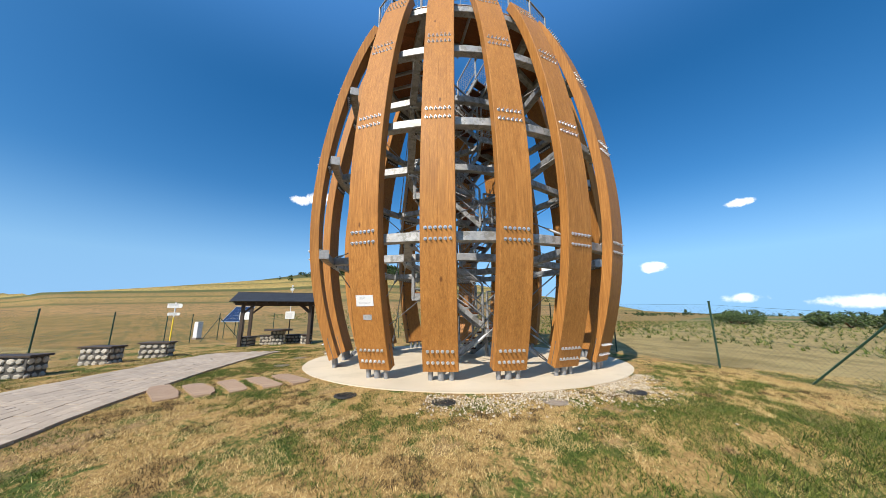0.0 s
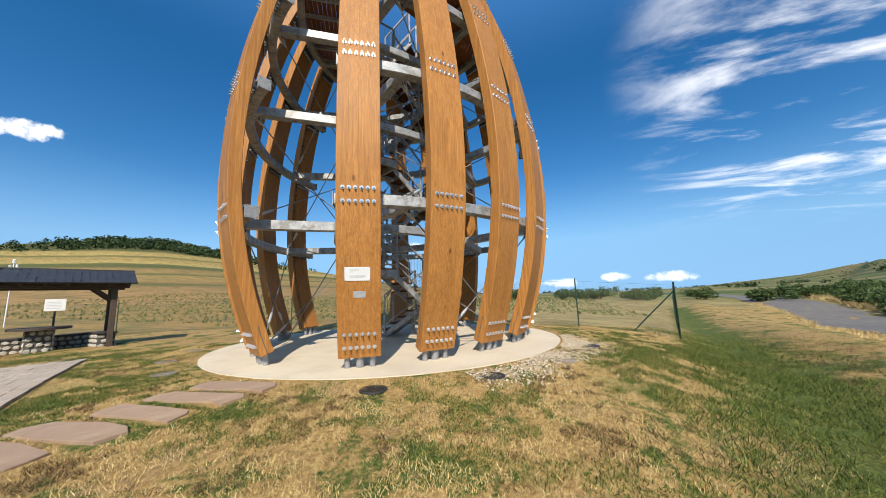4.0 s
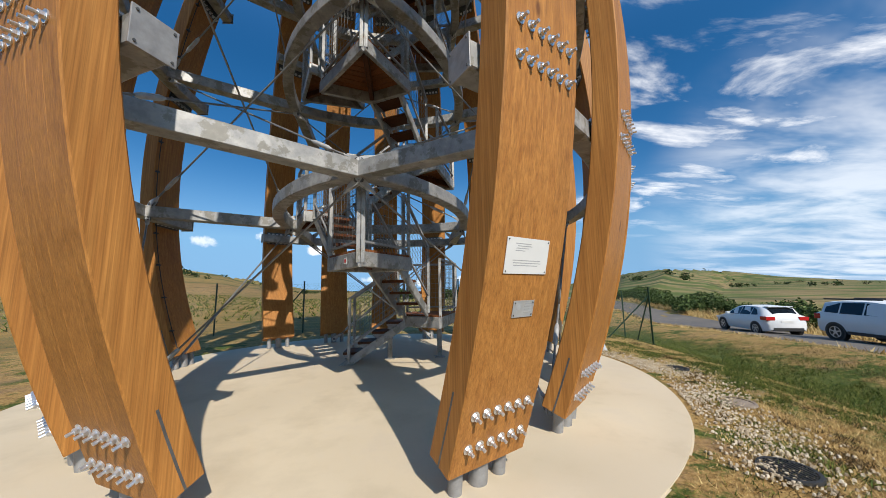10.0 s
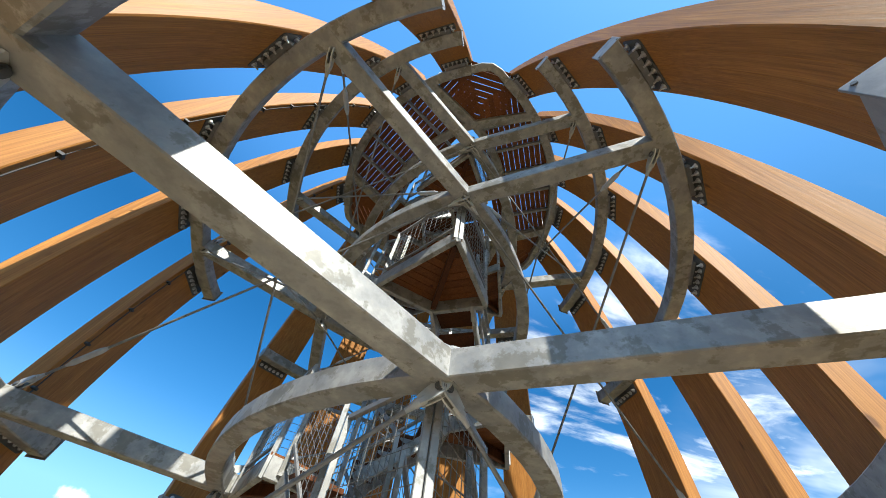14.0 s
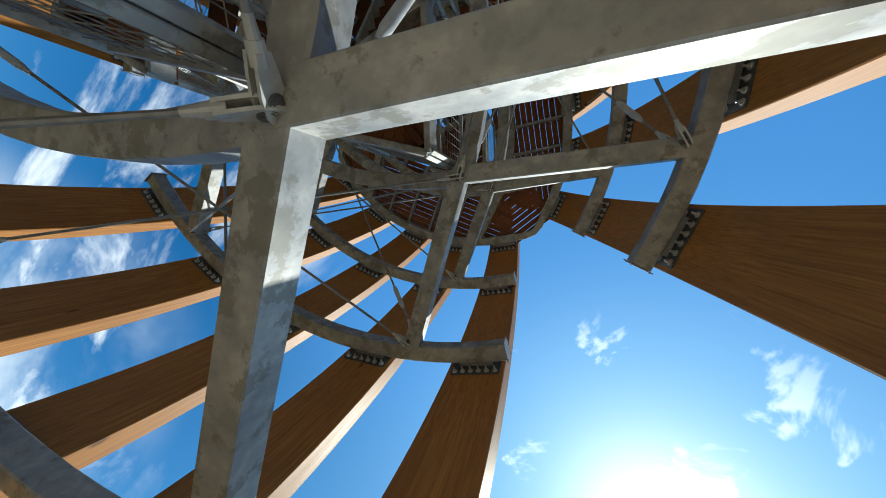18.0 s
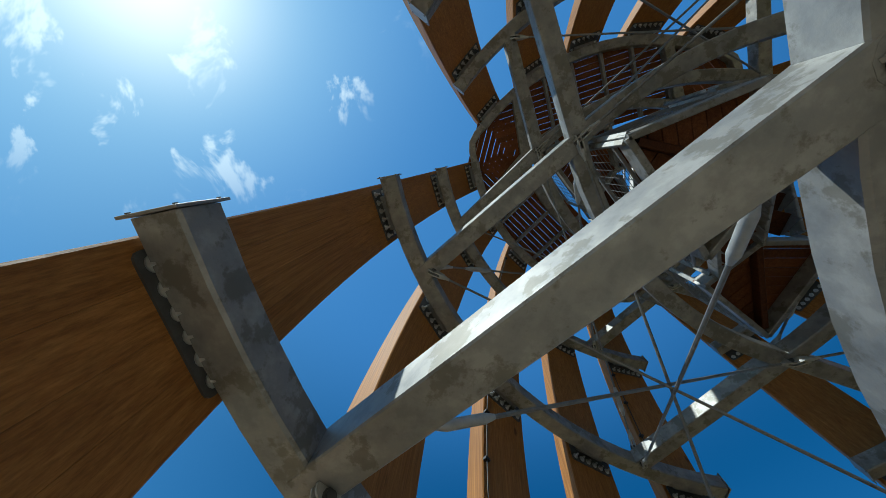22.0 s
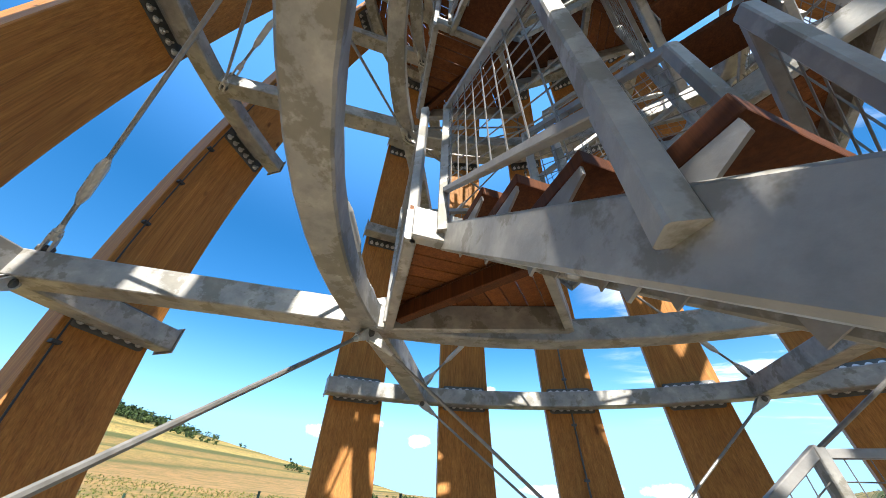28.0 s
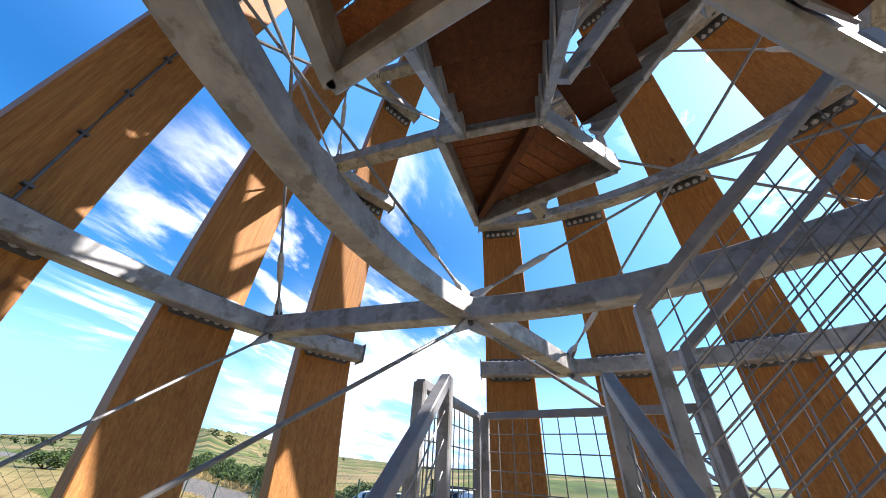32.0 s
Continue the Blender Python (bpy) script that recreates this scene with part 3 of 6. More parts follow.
def railing_panel(parent, a, b, height=0.98, posts=True, drop=0.0, cell=0.10):
    """A framed wire-mesh panel from a to b (points at the deck), upright even on a slope."""
    a, b = Vector(a), Vector(b)
    t = b - a
    flat = Vector((t.x, t.y, 0))
    n = max(2, round(flat.length / cell))
    side = flat.normalized().cross(UP)
    rail = part("top_rail", beam(bmesh.new(), a + UP * height, b + UP * height, 0.042, 0.042, 0.004), STEEL_DULL, parent)
    part("bottom_rail", beam(bmesh.new(), a + UP * 0.09, b + UP * 0.09, 0.03, 0.03, 0.003), STEEL_DULL, parent)
    bm = bmesh.new()
    for i in range(1, n):
        p = a.lerp(b, i / n)
        cyl(bm, p + UP * 0.09, p + UP * (height - 0.01), 0.0032, 4)
    m = int((height - 0.1) / cell)
    for j in range(1, m + 1):
        z = 0.09 + j * (height - 0.1) / (m + 1)
        cyl(bm, a + UP * z + side * 0.005, b + UP * z + side * 0.005, 0.0032, 4)
    part("wire_mesh", bm, ROD, parent)
    for p in (a, b) if posts else ():
        part("post", beam(bmesh.new(), p - UP * drop, p + UP * (height + 0.005), 0.05, 0.05, 0.005), STEEL, parent)


def build_landing(k):
    v, z, d1, d2 = going(k)
    base = Vector((v.x, v.y, z))
    land = thing("stair_landing", "triangular stair landing with brown planks in a steel frame", "stair landing", "landings of the stair", m=Matrix.Translation(base))
    # perpendiculars that point into the core
    inward = (Vector((0, 0, 0)) - v).normalized()
    tip = inward * (CORE_W * 2)
    low_one = k == 1   # the second landing is the narrow one
    e1, e2 = (d1 - d2 * (0.04 if low_one else 0.15)).normalized(), (d2 - d1 * 0.12).normalized()
    p1, p2 = e1 * (CORE_D if low_one else LAND_OUT), e2 * CORE_D
    dep = 0.19
    low = Vector((0, 0, -dep / 2 - 0.03))
    for a, b, w in ((Vector(), p1, 0.06), (Vector(), p2, 0.062), (p1, tip, 0.058), (p2, tip, 0.064)):
        part("frame_beam", beam(bmesh.new(), a + low, b + low, w, dep), STEEL, land)
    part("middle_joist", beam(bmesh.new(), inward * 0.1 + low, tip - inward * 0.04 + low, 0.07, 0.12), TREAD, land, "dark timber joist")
    for d, far in ((e1, p1), (e2, p2)):
        n = (tip - far).normalized()
        reach, full = far.length, (tip - far).length / far.length
        count = round(reach / 0.122)
        w = reach / count
        for i in range(count):
            s0, s1 = i * w + 0.005, (i + 1) * w - 0.005
            h0, h1 = max(0.02, s0 * full - 0.006), s1 * full - 0.006
            bm = bmesh.new()
            loop = [d * s0 - n * 0.02, d * s1 - n * 0.02, d * s1 + n * h1, d * s0 + n * h0]
            loft(bm, [[q + UP * zz for q in loop] for zz in (-0.028, 0.0)])
            part("plank", bm, DECK, land)
    rail = thing("landing_railing", "galvanised steel railing with wire mesh round a landing", "railing", "stair railings", m=Matrix.Translation(base))
    railing_panel(rail, e1 * 0.03 - e2 * 0.02, p1 * 0.97, drop=0.17)
    railing_panel(rail, e2 * 0.03 - e1 * 0.02, p2 * 0.97, drop=0.17)
    if k == 1:
        c = e1 * 0.38 - UP * 0.12
        out = e1.cross(UP)
        out = out if out.dot(v) > 0 else -out
        st = thing("warning_sticker", "small red and white warning sticker on a landing's steel edge", "sticker", m=Matrix.Translation(base + c + out * 0.032))
        face = Matrix((e1, UP, out)).transposed().to_4x4()
        part("backing", box(bmesh.new(), (-0.045, -0.04, 0.0), (0.045, 0.04, 0.002), face), SIGN_WHITE, st)
        part("mark", box(bmesh.new(), (-0.025, -0.026, 0.002), (0.025, 0.024, 0.003), face), TAIL_RED, st, "red square")


def build_flight(k):
    """The flight that climbs to landing k, k = 0 from the slab."""
    v, z, d1, d2 = going(k)
    steps = 5
    rise = FIRST / 5 if k == 0 else RISE / 5
    top = v + d2 * CORE_D + UP * z
    run = (CORNERS[0] - CORNERS[1]).length - 2 * CORE_D
    if k == 0:
        run *= 1.12
    foot = top + d2 * run - UP * (rise * steps)
    inn = UP.cross(d2)
    inn = inn if inn.dot(-v) > 0 else -inn
    fl = thing("stair_flight", "steel stair flight with dark brown timber treads", "stair flight", "flights of the stair", m=Matrix.Translation(foot))
    low = UP * -0.13
    slope = (top - foot)
    for off, w in ((inn * 0.06, 0.05), (inn * CORE_W, 0.052)):
        part("stringer", beam(bmesh.new(), off + low + slope * {0: 0.03, 2: -0.02}.get(k, 0.17), off + slope + low - UP * 0.03, w, 0.135), STEEL, fl)
    for i in range(1, steps):
        c = slope * (i / steps) - d2 * (run / steps * 0.15) + UP * 0.02
        w = run / steps + 0.05
        bm = bmesh.new()
        m = Matrix((d2, inn, UP)).transposed().to_4x4()
        m.translation = c
        box(bm, (-w / 2, 0.085, -0.022), (w / 2, CORE_W - 0.03, 0.022), m, 0.004)
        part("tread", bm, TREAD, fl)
        for y in (0.09, CORE_W - 0.035):
            bm = bmesh.new()
            loft(bm, [[m @ Vector((-w * 0.46, y + t, -0.024)), m @ Vector((w * 0.46, y + t, -0.024)), m @ Vector((w * 0.46, y + t, -0.05)), m @ Vector((-w * 0.40, y + t, -0.16))] for t in (-0.004, 0.004)])
            part("tread_bracket", bm, STEEL_DULL, fl)
    rail = thing("flight_railing", "sloping galvanised steel railing with wire mesh beside the treads", "railing", "stair railings", m=Matrix.Translation(foot))
    for off in (inn * 0.025, inn * (CORE_W + 0.035)):
        railing_panel(rail, off + slope * 0.2 + UP * 0.06, off + slope * 0.97 + UP * 0.06, height=0.95, drop=0.2)
    return fl


def build_stairs():
    for k in range(9):
        build_landing(k)
        build_flight(k)
    build_flight(9)
    # props under the lowest landing
    v, z, d1, d2 = going(0)
    for off in (d1 * 0.25 + d2 * 0.25, d2 * 1.05 + (Vector((0, 0, 0)) - v).normalized() * 0.35):
        bm = bmesh.new()
        p = v + off
        beam(bm, Vector((p.x, p.y, 0.012)), Vector((p.x, p.y, z - 0.2)), 0.09, 0.09)
        box(bm, (p.x - 0.1, p.y - 0.1, 0), (p.x + 0.1, p.y + 0.1, 0.012))
        solid("stair_post", bm, STEEL, "square galvanised steel post under the lowest landing", "post", "stair posts")


# ---------------------------------------------------------------- top platform
def build_platform():
    z = LEVELS[3] + SEC / 2
    pl = thing("viewing_platform", "brown timber viewing deck on steel joists at the tower's top", "platform", m=pose(0, 0, z))
    for i, p in enumerate(PETALS):
        ux, uy = polar(p, 1), polar(p + 90, 1)
        inner = CORE_R * 0.5 + 0.06
        u = inner
        while u < RHO[3] - ARC_C + 0.3:
            u0, u1 = u + 0.004, u + 0.121
            half = min(math.tan(radians(60)) * (u0 + 0.02), math.sqrt(max(0.0, (RHO[3] + 0.1) ** 2 - (u1 + ARC_C) ** 2)), 2.05 + (u - inner) * 0.25)
            if half > 0.15 and u1 + ARC_C < RHO[3] + 0.1:
                bm = bmesh.new()
                loft(bm, [[ux * u0 - uy * half + UP * h, ux * u0 + uy * half + UP * h, ux * u1 + uy * half + UP * h, ux * u1 - uy * half + UP * h] for h in (0.003, 0.035)])
                part("plank", bm, DECK, pl)
            u += 0.125
        for v in (-1.5, -0.9, -0.3, 0.3, 0.9, 1.5):
            end = math.sqrt(RHO[3] ** 2 - v * v) - ARC_C - 0.08
            start = max(inner, abs(v) / math.tan(radians(60)) + 0.05)
            part("joist", beam(bmesh.new(), ux * start + uy * v - UP * 0.06, ux * end + uy * v - UP * 0.06, 0.06, 0.12), STEEL_DULL, pl)
    # landing in the corner where the last flight arrives
    v, _, d1, d2 = going(9)
    rail = thing("platform_railing", "steel railing with wire mesh round the viewing platform", "railing", m=pose(0, 0, z + 0.035))
    for p in PETALS:
        for k in range(6):
            a0, a1 = -STUB + k * STUB / 3, -STUB + (k + 1) * STUB / 3
            railing_panel(rail, arc_point(p, a0, RHO[3] + 0.02), arc_point(p, a1, RHO[3] + 0.02), height=1.08, cell=0.13, posts=k % 2 == 0)
    for g in range(3):
        railing_panel(rail, arc_point(PETALS[(g + 2) % 3], STUB, RHO[3] + 0.02), arc_point(PETALS[g], -STUB, RHO[3] + 0.02), height=1.08, cell=0.13)
    # rounded edge beams across the three open corners
    for g in range(3):
        a, b = arc_point(PETALS[(g + 2) % 3], STUB, RHO[3]), arc_point(PETALS[g], -STUB, RHO[3])
        mid = (a + b) / 2 + polar(GAPS[g], 0.16)
        pts = [a.lerp(mid, 0.0), a.lerp(mid, 0.5) + polar(GAPS[g], 0.03), mid, mid.lerp(b, 0.5) + polar(GAPS[g], 0.03), b]
        bm = bmesh.new()
        loops = []
        for i, q in enumerate(pts):
            t = (pts[min(i + 1, 4)] - pts[max(i - 1, 0)]).normalized()
            loops.append(rect_loop(q - UP * (SEC / 2), t.cross(UP), UP, 0.15, SEC - 0.01, 0.01))
        part("edge_beam", loft(bm, loops), STEEL, pl)
        ux, uy = polar(GAPS[g], 1), polar(GAPS[g] + 90, 1)
        u = CORE_R + 0.14
        while u < mid.length - 0.1:
            half = 0.62 - max(0, u - mid.length + 0.5) * 0.35
            bm = bmesh.new()
            loft(bm, [[ux * (u + 0.007) - uy * half + UP * h, ux * (u + 0.007) + uy * half + UP * h, ux * (u + 0.118) + uy * half + UP * h, ux * (u + 0.118) - uy * half + UP * h] for h in (0.0045, 0.0365)])
            part("plank", bm, DECK, pl)
            u += 0.125


# ---------------------------------------------------------------- plaques and cables on the ribs
def build_plaques():
    m = rib_pose(PETALS[0], 0)
    for z, yc, w, h, mat, name, label in ((1.495, -0.02, 0.385, 0.215, WHITE_PLATE, "notice_plate", "white enamel notice plate with faint grey print screwed to a rib"),
                                          (1.18, 0.01, 0.19, 0.105, STEEL_PLATE, "makers_plate", "small grey metal plate with a dark mark on a rib")):
        o, n = rib_frame(z, -0.003)
        t = Vector((-n.z, 0, n.x))
        if t.z < 0:
            t = -t
        frame3 = Matrix((Vector((0, 1, 0)), t, n)).transposed().to_4x4()
        frame3.translation = o
        pl = thing(name, label, "plaque", m=m @ frame3)
        bm = bmesh.new()
        box(bm, (yc - w / 2, -h / 2, 0), (yc + w / 2, h / 2, 0.003))
        part("plate", bm, mat, pl)
        bm = bmesh.new()
        for sx in (-1, 1):
            for sy in (-1, 1):
                cyl(bm, (yc + sx * (w / 2 - 0.014), sy * (h / 2 - 0.014), 0.003), (yc + sx * (w / 2 - 0.014), sy * (h / 2 - 0.014), 0.006), 0.005, 8)
        part("screws", bm, BRACKET, pl)
        bm = bmesh.new()
        if name == "notice_plate":
            for i, (x0, x1) in enumerate([(-0.12, 0.02), (-0.10, 0.03), (-0.11, 0.0), (-0.115, -0.03), (-0.13, 0.12), (-0.125, 0.125), (-0.12, 0.1)]):
                y = (0.07, 0.056, 0.042, 0.028, -0.03, -0.045, -0.06)[i]
                box(bm, (yc + x0, y, 0.003), (yc + x1, y + 0.005, 0.0036))
        else:
            cyl(bm, (yc - 0.045, 0.01, 0.003), (yc - 0.045, 0.01, 0.0036), 0.022, 16)
            for i in range(4):
                box(bm, (yc + 0.005, 0.03 - i * 0.018, 0.003), (yc + 0.075, 0.036 - i * 0.018, 0.0036))
        part("print", bm, PRINT, pl, "faint grey lines of print")


def build_conduits():
    for p, k, y in ((PETALS[1], 2, 0.02), (PETALS[2], 0, 0.30), (PETALS[2], 2, 0.31)):
        m = rib_pose(p, k)
        c = thing("cable_conduit", "thin dark cable clipped along the inner face of a rib", "cable", "cables", m=m)
        pts = []
        for i in range(30):
            o, n = rib_frame(0.3 + i * 0.3, RIB_T + 0.03)
            pts.append(Vector((o.x, y, o.z)))
        part("cable", pipe(bmesh.new(), pts, 0.011 if p == PETALS[1] else 0.007, 8), BRACKET if p == PETALS[1] else CAR_BLACK, c)
        for i in range(1, 30, 2):
            bm = bmesh.new()
            q = pts[i]
            box(bm, q - Vector((0.016, 0.03, 0.012)), q + Vector((0.03, 0.03, 0.012)))
            part("clip", bm, BRACKET if p == PETALS[1] else CAR_BLACK, c)


WHITE_PLATE = surface("white_enamel", [(0.3, (0.60, 0.605, 0.60)), (0.7, (0.66, 0.66, 0.65))], scale=5, rough=(0.3, 0.4), bump=0.02)
STEEL_PLATE = surface("brushed_plate", [(0.3, (0.42, 0.43, 0.44)), (0.7, (0.5, 0.51, 0.52))], scale=5, rough=(0.3, 0.5), metal=0.4, bump=0.02)
TAIL_RED = surface("red_sticker", [(0.3, (0.5, 0.02, 0.015)), (0.7, (0.58, 0.03, 0.02))], scale=9, rough=(0.4, 0.5), bump=0.0)
PRINT = surface("grey_print", [(0.3, (0.30, 0.31, 0.32)), (0.7, (0.38, 0.39, 0.40))], scale=20, rough=(0.5, 0.6), bump=0.0)
# ---------------------------------------------------------------- ground
SKYLINE = [(-180, 4.4), (-170, 3.1), (-160, 1.8), (-150, 0.6), (-120, 0.0), (-60, 0.0), (0, -0.4), (20, -0.2), (30, 0.3), (36, 1.0), (42, 2.2), (47, 2.9),
           (52, 2.3), (58, 1.0), (68, 0.0), (78, -0.4), (92, -0.3), (106, 0.6), (114, 2.4), (121, 3.6), (135, 6.3), (141, 7.6), (149, 8.9), (154, 8.8), (159, 7.9), (164, 7.0), (169, 6.0), (180, 4.4)]
DITCH_AT, DITCH_WAY = Vector((7.1, -2.7, 0)), Vector((0.30, 0.954, 0))


def skyline(az):
    return float(np.interp((az + 180) % 360 - 180, [a for a, _ in SKYLINE], [e for _, e in SKYLINE]))


def ground_z(x, y):
    r, a = math.hypot(x, y), math.degrees(math.atan2(y, x))
    w = 1.0 if -75 < a < 45 else max(0.0, 1 - (-75 - a) / 35) if a <= -75 else max(0.0, 1 - (a - 45) / 45)
    z = -0.075 * max(0.0, min(r, 26) - 4.7) * w
    z -= 0.028 * max(0.0, min(r, 16) - 5.0) * min(1.0, max(0.0, (-90 - a) / 30) if a < 0 else max(0.0, (a - 120) / 30))
    rel = Vector((x, y, 0)) - DITCH_AT
    s, along = rel.x * DITCH_WAY.y - rel.y * DITCH_WAY.x, rel.dot(DITCH_WAY)
    if -9 < along < 60:
        z -= 0.30 * math.exp(-(s / 1.1) ** 2) * min(1.0, (along + 9) / 4) * min(1.0, (60 - along) / 20)
        z += 0.22 * math.exp(-((s - 2.6) / 1.0) ** 2) * min(1.0, (along + 9) / 4) * min(1.0, (60 - along) / 20)
    if r > 18:
        e = skyline(a)
        top = 430 if e > 3 else 1700 if e < 2 else 430 + (3 - e) * 1270
        if e > 2:
            q = min(1.0, (r - 18) / (top - 18)) ** 0.55
            z += r * math.tan(radians(e)) * q * (1.0 if r < top else (top / r) * max(0.2, 1 - (r - top) / 1500))
        else:
            q = min(1.0, (r - 18) / (top - 18))
            z += r * math.tan(radians(e)) * (q if e < 0 else q ** 3) + 1.95 * w * q * (1 - q)
            z += min(0, e) * 0
        z += 0.25 * noise.noise((x * 0.02, y * 0.02, 0)) * min(1, (r - 18) / 40)
    if r > 4.4:
        z += 0.035 * noise.noise((x * 0.5, y * 0.5, 3)) + 0.015 * noise.noise((x * 2.0, y * 2.0, 5))
    return z


def ground_material(name, kind):
    m = bpy.data.materials.new(name)
    m.use_nodes = True
    add, link = nodes_of(m.node_tree)
    coord = add("ShaderNodeTexCoord").outputs["Object"]

    def noise_fac(scale, detail=6, rough=0.6, stretch=None, distortion=0.0):
        n = add("ShaderNodeTexNoise", Scale=scale, Detail=detail, Roughness=rough, Distortion=distortion)
        if stretch:
            mp = add("ShaderNodeMapping")
            mp.inputs["Scale"].default_value = stretch[:3]
            mp.inputs["Rotation"].default_value = (0, 0, radians(stretch[3]))
            link(coord, mp.inputs["Vector"])
            link(mp.outputs[0], n.inputs["Vector"])
        else:
            link(coord, n.inputs["Vector"])
        return n.outputs["Fac"]

    def mixed(fac, a, b):
        mx = add("ShaderNodeMix")
        mx.data_type = "RGBA"
        link(fac, mx.inputs["Factor"])
        for key, v in (("A", a), ("B", b)):
            if isinstance(v, tuple):
                mx.inputs[key].default_value = (*v, 1)
            else:
                link(v, mx.inputs[key])
        return mx.outputs["Result"]

    def step(fac, lo, hi):
        return ramp_fac(fac, lo, hi)

    def ramp_fac(fac, lo, hi):
        r = add("ShaderNodeMapRange")
        r.interpolation_type = "SMOOTHSTEP"
        r.inputs["From Min"].default_value, r.inputs["From Max"].default_value = lo, hi
        link(fac, r.inputs["Value"])
        return r.outputs[0]

    sep = add("ShaderNodeSeparateXYZ")
    link(coord, sep.inputs[0])
    bump_from = noise_fac(38, 6, 0.7)
    if kind == "lawn":
        straw = ramp(add, [(0.34, (0.085, 0.05, 0.02)), (0.45, (0.28, 0.17, 0.062)), (0.58, (0.43, 0.28, 0.105)), (0.70, (0.53, 0.385, 0.17))])
        link(noise_fac(17, 9, 0.82), straw.inputs["Fac"])
        green = ramp(add, [(0.36, (0.016, 0.030, 0.006)), (0.5, (0.065, 0.094, 0.017)), (0.66, (0.155, 0.172, 0.042))])
        link(noise_fac(20, 9, 0.82), green.inputs["Fac"])
        earth = ramp(add, [(0.35, (0.17, 0.10, 0.05)), (0.65, (0.36, 0.235, 0.13))])
        link(noise_fac(18, 6, 0.7), earth.inputs["Fac"])
        col = mixed(step(noise_fac(1.1, 9, 0.78), 0.495, 0.575), straw.outputs["Color"], green.outputs["Color"])
        col = mixed(math_node(add, link, "MULTIPLY", step(noise_fac(0.7, 6, 0.7, stretch=(1, 1, 1, 40)), 0.55, 0.64), 0.7), col, earth.outputs["Color"])
        # the damp ditch keeps its grass green
        s = math_node(add, link, "SUBTRACT", math_node(add, link, "MULTIPLY", sep.outputs[0], 0.954), math_node(add, link, "MULTIPLY", sep.outputs[1], 0.30))
        s = math_node(add, link, "ABSOLUTE", math_node(add, link, "SUBTRACT", s, 7.1 * 0.954 + 2.7 * 0.30 + 0.25))
        s = math_node(add, link, "ADD", s, math_node(add, link, "MULTIPLY", noise_fac(0.9, 8, 0.75), 4.2))
        wet = math_node(add, link, "SUBTRACT", 1.0, step(s, 2.5, 3.5))
        col = mixed(math_node(add, link, "MULTIPLY", wet, 0.92), col, green.outputs["Color"])
    elif kind == "field":
        # strips follow the height of the slope
        h = math_node(add, link, "ADD", sep.outputs[2], math_node(add, link, "MULTIPLY", noise_fac(0.012, 4), 3.0))
        h = math_node(add, link, "MULTIPLY", math_node(add, link, "SUBTRACT", h, 2.5), 1 / 70)
        clods = ramp(add, [(0.38, (0.09, 0.05, 0.02)), (0.5, (0.26, 0.155, 0.07)), (0.65, (0.37, 0.23, 0.11))])
        link(noise_fac(1.1, 8, 0.75), clods.inputs["Fac"])
        bands = ramp(add, [(0.0, (0.27, 0.165, 0.052)), (0.012, (0.33, 0.19, 0.075)), (0.07, (0.30, 0.17, 0.065)), (0.085, (0.055, 0.075, 0.017)), (0.10, (0.28, 0.17, 0.055)), (0.16, (0.34, 0.215, 0.068)), (0.175, (0.06, 0.08, 0.018)),
                           (0.20, (0.31, 0.19, 0.06)), (0.25, (0.25, 0.155, 0.052)), (0.27, (0.045, 0.068, 0.014)), (0.31, (0.055, 0.078, 0.017)), (0.33, (0.46, 0.325, 0.10)), (0.41, (0.38, 0.255, 0.075)), (0.44, (0.35, 0.24, 0.07)), (0.47, (0.07, 0.09, 0.02)), (0.49, (0.42, 0.30, 0.09)), (0.57, (0.38, 0.26, 0.08)), (0.60, (0.05, 0.072, 0.017)), (0.66, (0.022, 0.036, 0.010))])
        link(h, bands.inputs["Fac"])
        near_mix = math_node(add, link, "MULTIPLY", step(noise_fac(0.6, 8, 0.8), 0.42, 0.62), 0.45)
        col = mixed(near_mix, bands.outputs["Color"], clods.outputs["Color"])
        weeds = math_node(add, link, "MULTIPLY", step(noise_fac(0.22, 9, 0.8), 0.46, 0.58), 0.55)
        col = mixed(weeds, col, (0.085, 0.088, 0.027))
        rows = noise_fac(0.9, 4, 0.6, stretch=(0.12, 2.2, 1, 62))
        col = mixed(math_node(add, link, "MULTIPLY", step(rows, 0.50, 0.58), 0.5), col, (0.10, 0.10, 0.035))
    else:
        a = ramp(add, [(0.34, (0.03, 0.045, 0.013)), (0.43, (0.075, 0.10, 0.024)), (0.48, (0.10, 0.12, 0.03)), (0.52, (0.25, 0.18, 0.085)), (0.57, (0.19, 0.14, 0.06)), (0.61, (0.07, 0.095, 0.024)), (0.7, (0.028, 0.042, 0.012))])
        link(noise_fac(0.006, 5, 0.6, stretch=(1, 2.6, 1, 30)), a.inputs["Fac"])
        dark = math_node(add, link, "MULTIPLY", step(noise_fac(0.03, 8, 0.75), 0.5, 0.62), 0.7)
        col = mixed(dark, a.outputs["Color"], (0.035, 0.055, 0.018))
        dry = math_node(add, link, "SUBTRACT", 1.0, step(math_node(add, link, "POWER", math_node(add, link, "ADD", math_node(add, link, "POWER", sep.outputs[0], 2.0), math_node(add, link, "POWER", sep.outputs[1], 2.0)), 0.5), 35, 90))
        tan = ramp(add, [(0.35, (0.15, 0.11, 0.04)), (0.6, (0.32, 0.24, 0.10)), (0.75, (0.10, 0.115, 0.03))])
        link(noise_fac(0.5, 8, 0.75), tan.inputs["Fac"])
        col = mixed(dry, col, tan.outputs["Color"])
    bsdf = add("ShaderNodeBsdfPrincipled", Roughness=0.9)
    bsdf.inputs["Specular IOR Level"].default_value = 0.15
